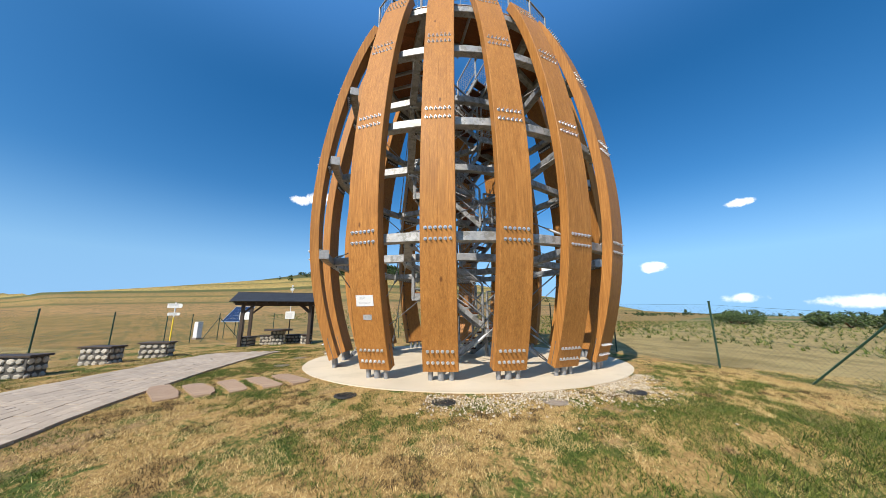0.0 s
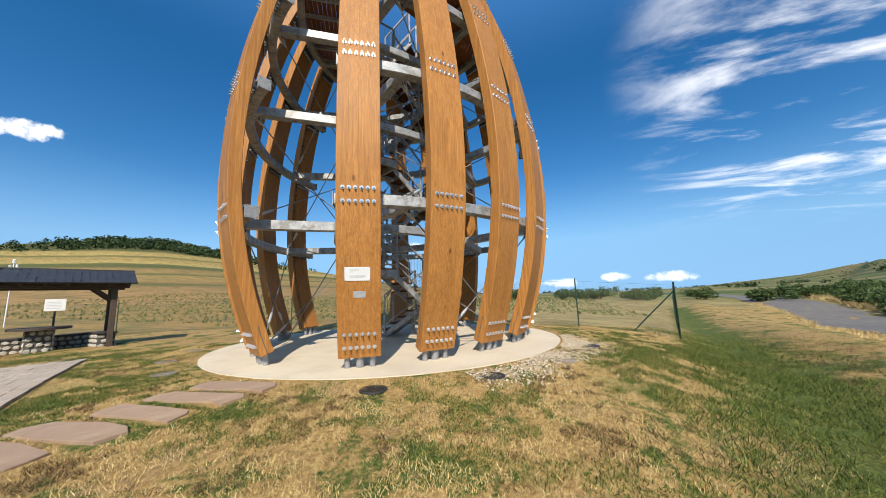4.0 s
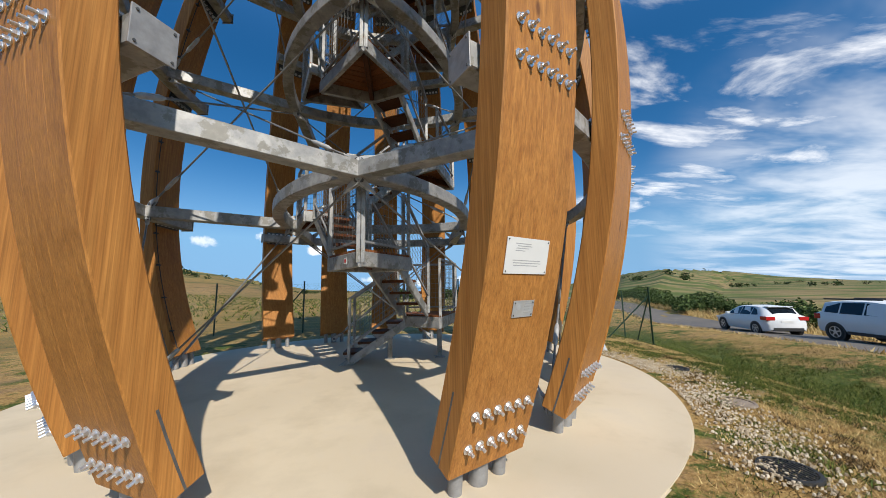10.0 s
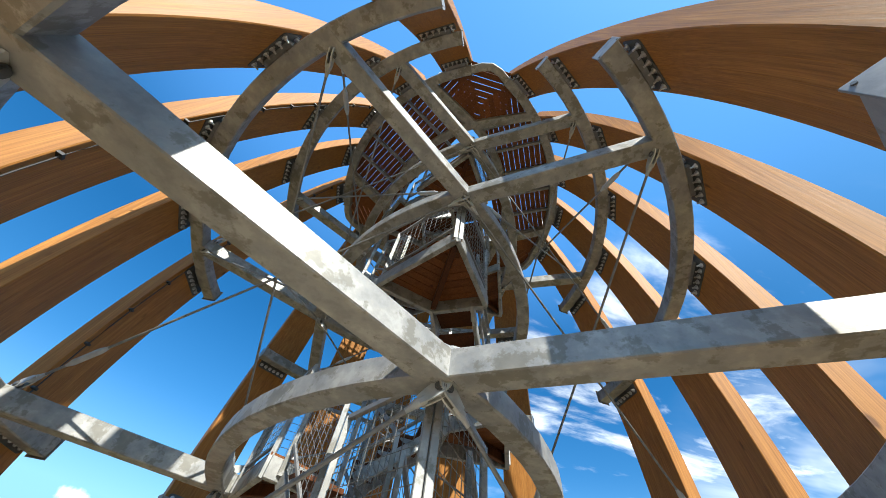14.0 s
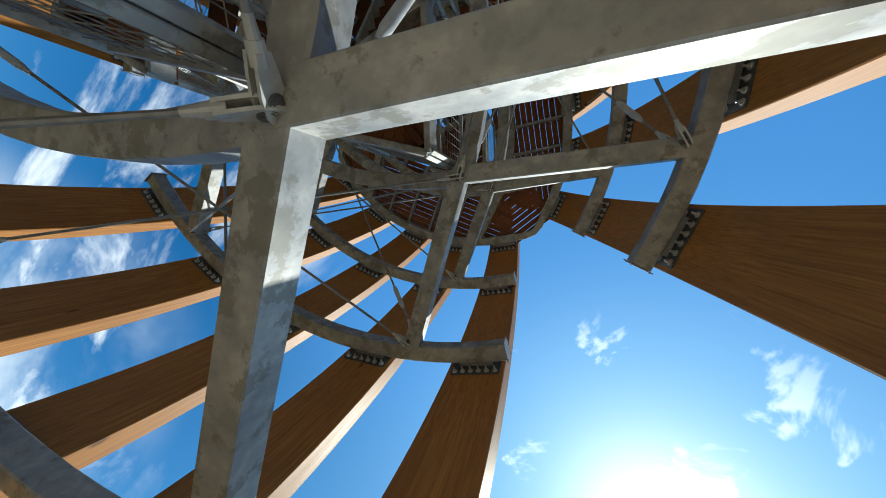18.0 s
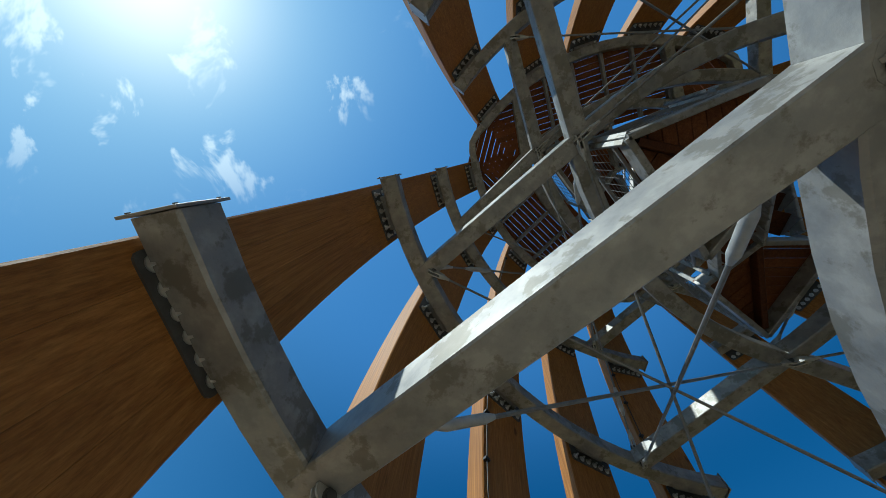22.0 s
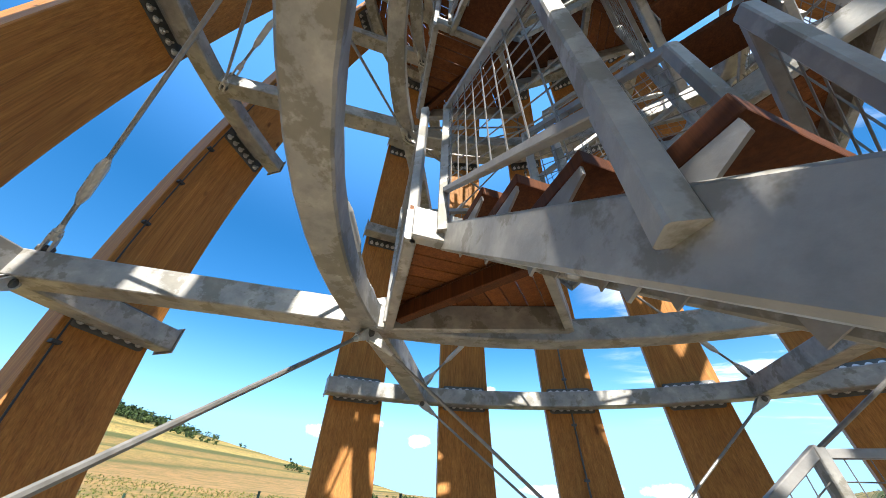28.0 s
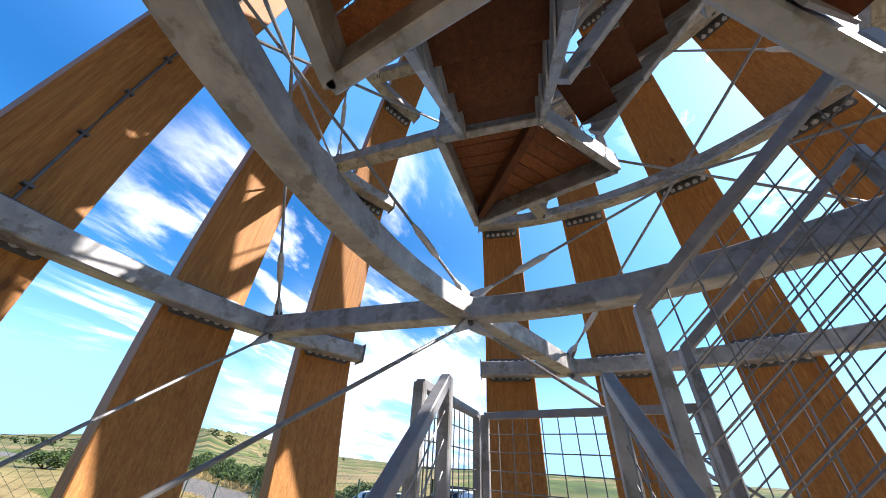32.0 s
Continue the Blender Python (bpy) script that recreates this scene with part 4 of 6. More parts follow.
    link(col, bsdf.inputs["Base Color"])
    b = add("ShaderNodeBump", Strength=0.8 if kind == "lawn" else 0.4, Distance=0.03)
    link(bump_from, b.inputs["Height"])
    link(b.outputs[0], bsdf.inputs["Normal"])
    link(bsdf.outputs[0], add("ShaderNodeOutputMaterial").inputs[0])
    return m


LAWN, FIELD, FAR = (ground_material(n, k) for n, k in (("lawn_ground", "lawn"), ("terraced_field", "field"), ("far_country", "far")))


def in_yard(x, y):
    """Inside the fence or on the verge."""
    return (x > -16.6 and y < 5.0 - max(0, x - 3) * 0.45 + (0 if x < 8 else 60) and x < 60 and y > -60) if x < 8 else (y - 3) * 0.32 + 8 < x + 0.2


def build_ground():
    rings = [0.0, 2.5, 4.3] + [4.6 * 1.038 ** i for i in range(0, 60)]
    while rings[-1] < 4200:
        rings.append(rings[-1] * 1.09)
    n = 360
    verts, faces, mats = [(0, 0, -0.04)], [], []
    for r in rings[1:]:
        for i in range(n):
            p = polar(i * 360 / n, r)
            verts.append((p.x, p.y, ground_z(p.x, p.y) - 0.012))
    for i in range(n):
        faces.append((0, 1 + i, 1 + (i + 1) % n))
        mats.append(0)
    for k in range(len(rings) - 2):
        for i in range(n):
            a, b = 1 + k * n + i, 1 + k * n + (i + 1) % n
            faces.append((a, a + n, b + n, b))
            p = polar((i + 0.5) * 360 / n, (rings[k + 1] + rings[k + 2]) / 2)
            az = math.degrees(math.atan2(p.y, p.x))
            mats.append(0 if p.length < 40 and in_yard(p.x, p.y) else 1 if (az > 98 or az < -150) else 2)
    me = bpy.data.meshes.new("ground")
    me.from_pydata(verts, [], faces)
    for mat in (LAWN, FIELD, FAR):
        me.materials.append(mat)
    me.polygons.foreach_set("material_index", mats)
    me.polygons.foreach_set("use_smooth", [True] * len(faces))
    tagged(new("ground", me), "dry mown lawn with green patches, ditch, fields and hills", "ground", kind="structure")
    bm = bmesh.new()
    cyl(bm, (0, 0, -0.25), (0, 0, 0), 4.33, 160)
    edges = [e for e in bm.edges if all(v.co.z > -0.01 for v in e.verts)]
    bmesh.ops.bevel(bm, geom=edges, offset=0.012, segments=2, affect="EDGES")
    solid("slab", bm, CONCRETE, "round smooth pale concrete slab under the tower", "slab", kind="structure")


def blades(name, label, spots, heights, widths, material, lean=0.5):
    """Grass as one object: a bent triangle or two for each blade."""
    rng = np.random.default_rng(len(spots))
    n = len(spots)
    a = rng.uniform(0, 2 * np.pi, n)
    side = np.stack([np.cos(a), np.sin(a), 0 * a], 1) * (widths / 2)[:, None]
    b = rng.uniform(0, 2 * np.pi, n)
    tilt = np.stack([np.cos(b), np.sin(b), 0 * b], 1) * (heights * rng.uniform(0.1, lean, n) * 2)[:, None]
    top = spots + tilt + np.stack([0 * a, 0 * a, heights], 1)
    verts = np.stack([spots - side, spots + side, top], 1).reshape(-1, 3)
    me = bpy.data.meshes.new(name)
    me.vertices.add(3 * n)
    me.vertices.foreach_set("co", verts.ravel())
    me.loops.add(3 * n)
    me.loops.foreach_set("vertex_index", np.arange(3 * n))
    me.polygons.add(n)
    me.polygons.foreach_set("loop_start", np.arange(0, 3 * n, 3))
    me.update()
    me.validate()
    me.materials.append(material)
    return tagged(new(name, me), label, "grass", kind="stuff")


def leaf_material(name, stops):
    m = bpy.data.materials.new(name)
    m.use_nodes = True
    add, link = nodes_of(m.node_tree)
    geo = add("ShaderNodeNewGeometry")
    cr = ramp(add, stops)
    link(geo.outputs["Random Per Island"], cr.inputs["Fac"])
    bsdf = add("ShaderNodeBsdfPrincipled", Roughness=0.7)
    bsdf.inputs["Specular IOR Level"].default_value = 0.2
    link(cr.outputs["Color"], bsdf.inputs["Base Color"])
    link(bsdf.outputs[0], add("ShaderNodeOutputMaterial").inputs[0])
    return m


STRAW = leaf_material("straw", [(0.0, (0.13, 0.078, 0.026)), (0.3, (0.44, 0.30, 0.115)), (0.7, (0.70, 0.53, 0.25)), (1.0, (0.24, 0.15, 0.048))])
GREEN = leaf_material("green_grass", [(0.0, (0.016, 0.030, 0.005)), (0.5, (0.060, 0.092, 0.013)), (0.8, (0.125, 0.160, 0.026)), (1.0, (0.28, 0.24, 0.07))])
DEAD = leaf_material("withered_grass", [(0.0, (0.03, 0.02, 0.009)), (0.5, (0.08, 0.052, 0.02)), (1.0, (0.19, 0.125, 0.05))])
GRAVEL = leaf_material("crushed_stone", [(0.0, (0.24, 0.185, 0.12)), (0.5, (0.42, 0.345, 0.245)), (1.0, (0.58, 0.51, 0.40))])
LEAF = leaf_material("shrub_leaf", [(0.0, (0.025, 0.045, 0.012)), (0.6, (0.06, 0.095, 0.025)), (1.0, (0.12, 0.16, 0.05))])


def free_spot(x, y):
    """Not on slab, paving, stones or road."""
    if math.hypot(x, y) < 4.36:
        return False
    u, v = path_uv(x, y)
    if -0.05 < v < PATH_W + 0.05 and -0.3 < u < PATH_L + 0.3:
        return False
    for sx, sy in STONES:
        if abs(x - sx) < 0.62 and abs(y - sy) < 0.20:
            return False
    return x < road_edge(y) - 0.2


def grow_grass():
    rng = np.random.default_rng(5)
    dry, green, brown, tall = [], [], [], []
    while len(dry) + len(green) + len(brown) < 400000:
        # thick near the camera's way, thinner farther off
        r = 4.38 + rng.gamma(2.0, 1.7)
        az = radians(rng.uniform(-165, 42))
        x, y = r * math.cos(az), r * math.sin(az)
        if not free_spot(x, y):
            continue
        g = 0.7 * noise.noise((x * 0.8, y * 0.8, 1.0)) + 0.55 * noise.noise((x * 3.1, y * 3.1, 2.0)) + 0.3 * noise.noise((x * 8.0, y * 8.0, 4.0))
        dead = 0.6 * noise.noise((x * 1.7, y * 1.7, 11.0)) + 0.6 * noise.noise((x * 6.0, y * 6.0, 12.0))
        bare = noise.noise((x * 1.1, y * 1.1, 15.0)) + 0.5 * noise.noise((x * 4.0, y * 4.0, 16.0))
        if bare > 0.36 and rng.random() < 0.8:
            continue
        rel = Vector((x, y, 0)) - DITCH_AT
        s = rel.x * DITCH_WAY.y - rel.y * DITCH_WAY.x
        wet = math.exp(-((s - 0.2) / 1.3) ** 2)
        z = ground_z(x, y) - 0.015
        belt = math.exp(-((r - 5.9) / 0.55) ** 2) * (0.24 if az > -1.2 else 0.0)
        bank = math.exp(-((s - 1.5) / 0.6) ** 2)
        if bank > 0.3 and dead + rng.normal(0, 0.1) > 0.05:
            brown.append((x, y, z))
            continue
        (green if g + wet * 0.60 + belt + (0.32 if az < -1.65 else 0.12) + rng.normal(0, 0.08) > 0.30 else brown if dead + rng.normal(0, 0.08) > 0.22 else dry).append((x, y, z))
        if wet > 0.4 and rng.random() < 0.3:
            tall.append((x, y, z))
    for name, label, pts, lo, hi, mat, w in (("dry_grass", "short straw-coloured mown grass", dry, 0.012, 0.045, STRAW, 0.0055), ("green_grass", "short green grass and clover patches", green, 0.015, 0.05, GREEN, 0.007),
                                             ("dead_grass", "brown withered grass in tufts", brown, 0.015, 0.05, DEAD, 0.0065),
                                             ("ditch_grass", "taller green weeds in the ditch", tall, 0.04, 0.10, GREEN, 0.009)):
        n = len(pts)
        blades(name, label, np.array(pts), rng.uniform(lo, hi, n), rng.uniform(w * 0.6, w * 1.5, n), mat, 0.8)


def scatter_gravel():
    """Pale crushed stone on the bare strip beside the slab."""
    rng = np.random.default_rng(12)
    verts, faces = [], []
    while len(faces) < 6 * 3200:
        az, r = rng.uniform(-52, 8), 4.38 + abs(rng.normal(0, 0.42))
        p = polar(az, r)
        if noise.noise((p.x * 0.9, p.y * 0.9, 9.0)) + rng.normal(0, 0.2) < -0.02 or not free_spot(p.x, p.y):
            continue
        c = np.array((p.x, p.y, ground_z(p.x, p.y) + 0.004))
        a, s = rng.uniform(0, math.tau), rng.uniform(0.006, 0.021)
        b = len(verts)
        for z in (-0.5, 0.6):
            for k in range(4):
                f = rng.uniform(0.7, 1.15) * (1 if z < 0 else 0.62)
                verts.append(tuple(c + s * np.array((math.cos(a + k * 1.571) * f, math.sin(a + k * 1.571) * f * 0.75, z * 0.8))))
        faces += [(b + 3, b + 2, b + 1, b), (b + 4, b + 5, b + 6, b + 7)] + [(b + k, b + (k + 1) % 4, b + 4 + (k + 1) % 4, b + 4 + k) for k in range(4)]
    me = bpy.data.meshes.new("gravel")
    me.from_pydata(verts, [], faces)
    me.materials.append(GRAVEL)
    tagged(new("gravel", me), "pale crushed stone on bare earth beside the slab", "gravel", kind="stuff")


def grow_field():
    """Young vines in rows beyond the fence, and the verge of shrubs by the road."""
    rng = np.random.default_rng(8)
    pts, hs = [], []
    way, off = Vector((0.94, 0.34, 0)), Vector((-0.34, 0.94, 0))
    for row in range(0, 34):
        for k in range(150):
            p = Vector((-8, 10.5, 0)) + off * (row * 1.5) + way * ((k - 95) * 0.62 + rng.normal(0, 0.12))
            if p.x > 12 or p.x < -60 or p.y < 7.5 or rng.random() < 0.25:
                continue
            for _ in range(7):
                q = p + Vector((rng.normal(0, 0.08), rng.normal(0, 0.08), 0))
                pts.append((q.x, q.y, ground_z(q.x, q.y)))
                hs.append(rng.uniform(0.10, 0.26))
    n = len(pts)
    blades("young_vines", "young vines in rows on a ploughed field", np.array(pts), np.array(hs), rng.uniform(0.04, 0.09, n), GREEN, 0.6)
    pts, hs = [], []
    for k in range(5200):
        y = rng.uniform(-6, 46)
        x = road_edge(y) + 5.6 + abs(rng.normal(0, 1.6)) + max(0, y - 20) * 0.05
        pts.append((x, y, ground_z(x, y) - 0.02))
        hs.append(rng.uniform(0.25, 0.8))
    for k in range(4200):
        y = rng.uniform(-14, 40)
        x = road_edge(y) + rng.normal(-0.15, 0.28)
        pts.append((x, y, ground_z(x, y) - 0.01))
        hs.append(rng.uniform(0.06, 0.20))
    n = len(pts)
    blades("verge_weeds", "dry weeds along both verges of the road", np.array(pts), np.array(hs), rng.uniform(0.02, 0.06, n), STRAW, 0.5)


def grow_woods():
    """Dark woods on the hill's crest and scattered copses far off, as loose clumps of leaf masses."""
    rng = np.random.default_rng(31)
    verts, faces = [], []

    def tree(x, y, size):
        z = ground_z(x, y)
        for _ in range(26):
            c = np.array((x, y, z + size * 0.5)) + rng.normal(0, 1, 3) * (size * 0.34, size * 0.34, size * 0.26)
            a, b = rng.normal(0, 1, 3), rng.normal(0, 1, 3)
            a, b = a / np.linalg.norm(a) * size * 0.22, b / np.linalg.norm(b) * size * 0.22
            k = len(verts)
            verts.extend((tuple(c - a), tuple(c + b), tuple(c + a), tuple(c - b)))
            faces.append((k, k + 1, k + 2, k + 3))
    for _ in range(900):
        az, r = rng.normal(148, 6.5), rng.uniform(340, 475)
        p = polar(az, r)
        tree(p.x, p.y, rng.uniform(2.2, 4.6))
    for _ in range(2600):
        az, r = rng.uniform(28, 125), rng.uniform(260, 1500)
        if noise.noise((az * 0.3, r * 0.006, 3.0)) < 0.24:
            continue
        p = polar(az, r)
        tree(p.x, p.y, rng.uniform(2.5, 5.0))
    me = bpy.data.meshes.new("far_woods")
    me.from_pydata(verts, [], faces)
    me.materials.append(leaf_material("far_wood_leaf", [(0.0, (0.012, 0.022, 0.007)), (0.6, (0.03, 0.052, 0.014)), (1.0, (0.06, 0.085, 0.025))]))
    tagged(new("far_woods", me), "dark green woods and copses on the far hills", "woods", kind="stuff")


def build_shrub(name, label, seed, size, leaves):
    """Branches and many small leaf cards in an uneven crown."""
    rng = np.random.default_rng(seed)
    sh = thing(name, label, "shrub", "shrubs by the road")
    for k in range(4):
        bm = bmesh.new()
        a = rng.uniform(0, math.tau)
        tip = Vector((math.cos(a) * size * 0.5, math.sin(a) * size * 0.5, size * rng.uniform(0.5, 0.9)))
        cyl(bm, (0, 0, -0.05), tip, 0.04 * size, 6, 0.008)
        part("branch", bm, TREAD, sh)
    lumps = [(rng.normal(0, 0.45, 3) * (1, 1, 0.35) * size + (0, 0, 0.55 * size), rng.uniform(0.25, 0.5) * size) for _ in range(11)]
    pts = []
    for k in range(leaves):
        c, r = lumps[rng.integers(len(lumps))]
        d = rng.normal(0, 1, 3)
        d /= np.linalg.norm(d)
        q = c + d * r * rng.uniform(0.6, 1.0)
        if q[2] > 0:
            pts.append(q)
    pts = np.array(pts)
    a = rng.normal(0, 1, (len(pts), 3))
    a /= np.linalg.norm(a, axis=1)[:, None]
    b = np.cross(a, rng.normal(0, 1, (len(pts), 3)))
    b /= np.linalg.norm(b, axis=1)[:, None]
    s = rng.uniform(0.05, 0.11, len(pts))[:, None] * size ** 0.5
    verts = np.stack([pts - a * s, pts + b * s * 0.6, pts + a * s, pts - b * s * 0.6], 1).reshape(-1, 3)
    me = bpy.data.meshes.new("crown")
    me.from_pydata(verts.tolist(), [], np.arange(len(verts)).reshape(-1, 4).tolist())
    me.materials.append(LEAF)
    part("crown", me, None, sh, "dark green leaves")
    return sh


def place_shrubs():
    rng = np.random.default_rng(3)
    kinds = [build_shrub("roadside_shrub", "dark green leafy shrub by the road", s, 1.5, 2200) for s in (1, 2, 3)]
    for k in kinds:
        k.matrix_basis = pose(*spot(road_edge(24.0) + 7.2 + kinds.index(k) * 1.6, 24.0 + kinds.index(k)))
    for i in range(26):
        y = 10 + i * 1.5 + rng.normal(0, 0.5)
        x = road_edge(y) + 7.4 + rng.uniform(0, 3)
        m = pose(*spot(x, y), 0, 0, rng.uniform(0, 360)) @ Matrix.Diagonal((1, 1, 1, 1)) 
        c = copy_thing(kinds[i % 3], m)
        f = rng.uniform(0.6, 1.25)
        c.scale = (f, f, f * rng.uniform(0.7, 1.1))
    for i in range(14):
        x, y = -2 + i * 4.2 + rng.normal(0, 1), 52 + rng.normal(0, 3) - i * 0.4
        c = copy_thing(kinds[i % 3], pose(*spot(x, y), 0, 0, rng.uniform(0, 360)))
        c.scale = (1.5, 1.5, 1.0)


def spot(x, y, up=0.0):
    return x, y, ground_z(x, y) + up


# ---------------------------------------------------------------- paving and road
PATH_A, PATH_WAY, PATH_W, PATH_L = Vector((-6.35, -3.25, 0)), Vector((0.832, -0.555, 0)), 2.4, 14.0
STONES = [(-0.12, -4.74), (-0.2, -5.2), (-0.33, -5.68), (-0.5, -6.16), (-0.68, -6.64)]


def path_uv(x, y):
    rel = Vector((x, y, 0)) - PATH_A
    return rel.dot(PATH_WAY), rel.dot(Vector((-0.555, -0.832, 0)))


def road_edge(y):
    return float(np.interp(y, [-40, -12, -7, -3, 0.9, 4.5, 8, 12.3, 21.7, 34, 60, 120], [22, 13.5, 11.8, 11.2, 12.1, 14.0, 16.2, 18.2, 22.0, 26.6, 36, 50]))


PAVER = surface("concrete_paver", [(0.3, (0.27, 0.21, 0.155)), (0.55, (0.36, 0.29, 0.22)), (0.75, (0.42, 0.345, 0.27))], scale=5, rough=(0.75, 0.92), bump=0.25, fine=90, random_tint=0.10,
                blotch=(0.23, 0.17, 0.12), blotch_scale=0.9, blotch_amount=0.4, bump_dist=0.004)
SANDSTONE = surface("sandstone_slab", [(0.3, (0.26, 0.165, 0.105)), (0.7, (0.34, 0.235, 0.155))], scale=4, rough=(0.8, 0.95), bump=0.3, fine=70, random_tint=0.08, blotch=(0.20, 0.13, 0.08), blotch_amount=0.4)
ASPHALT = surface("old_asphalt", [(0.3, (0.10, 0.085, 0.07)), (0.6, (0.155, 0.132, 0.107)), (0.75, (0.21, 0.18, 0.142))], scale=2.2, rough=(0.8, 0.95), bump=0.4, fine=120, blotch=(0.085, 0.08, 0.078),
                  blotch_scale=0.35, blotch_amount=0.6, bump_dist=0.006)
STONE = surface("pale_rubble_stone", [(0.3, (0.30, 0.265, 0.21)), (0.7, (0.46, 0.42, 0.35))], scale=8, rough=(0.8, 0.95), bump=0.4, fine=50, random_tint=0.16)
MORTAR = surface("dark_mortar", [(0.3, (0.06, 0.055, 0.047)), (0.7, (0.11, 0.10, 0.088))], scale=12, rough=(0.85, 0.95), bump=0.4)
DARKWOOD = surface("dark_stained_wood", [(0.3, (0.030, 0.020, 0.014)), (0.7, (0.065, 0.042, 0.028))], scale=3, stretch=(1, 1, 8), rough=(0.5, 0.7), bump=0.3, random_tint=0.15)
ROOFING = surface("dark_roof_tile", [(0.3, (0.016, 0.017, 0.019)), (0.7, (0.034, 0.035, 0.038))], scale=10, rough=(0.45, 0.65), bump=0.3, random_tint=0.15)
FENCE_GREEN = surface("green_coated_steel", [(0.3, (0.010, 0.035, 0.020)), (0.7, (0.018, 0.055, 0.032))], scale=20, rough=(0.35, 0.5), bump=0.02)
LID_BLACK = surface("black_cast_iron", [(0.3, (0.018, 0.018, 0.018)), (0.7, (0.045, 0.043, 0.04))], scale=20, rough=(0.5, 0.7), metal=0.3, bump=0.3)
LID_GREY = surface("grey_concrete_lid", [(0.3, (0.19, 0.15, 0.115)), (0.7, (0.28, 0.23, 0.18))], scale=9, rough=(0.8, 0.95), bump=0.3)
SIGN_WHITE = surface("white_sign_paint", [(0.3, (0.60, 0.60, 0.585)), (0.7, (0.68, 0.68, 0.665))], scale=4, rough=(0.35, 0.5), bump=0.02)
YELLOW = surface("yellow_paint", [(0.3, (0.70, 0.48, 0.03)), (0.7, (0.80, 0.56, 0.05))], scale=6, rough=(0.4, 0.5), bump=0.03)


def lying(p, up, turn):
    """A place on the lawn, tilted with its slope."""
    dx = (ground_z(p.x + 0.15, p.y) - ground_z(p.x - 0.15, p.y)) / 0.3
    dy = (ground_z(p.x, p.y + 0.15) - ground_z(p.x, p.y - 0.15)) / 0.3
    lean = UP.rotation_difference(Vector((-dx, -dy, 1)).normalized()).to_matrix().to_4x4()
    return Matrix.Translation(spot(p.x, p.y, up)) @ lean @ Matrix.Rotation(radians(turn), 4, "Z")


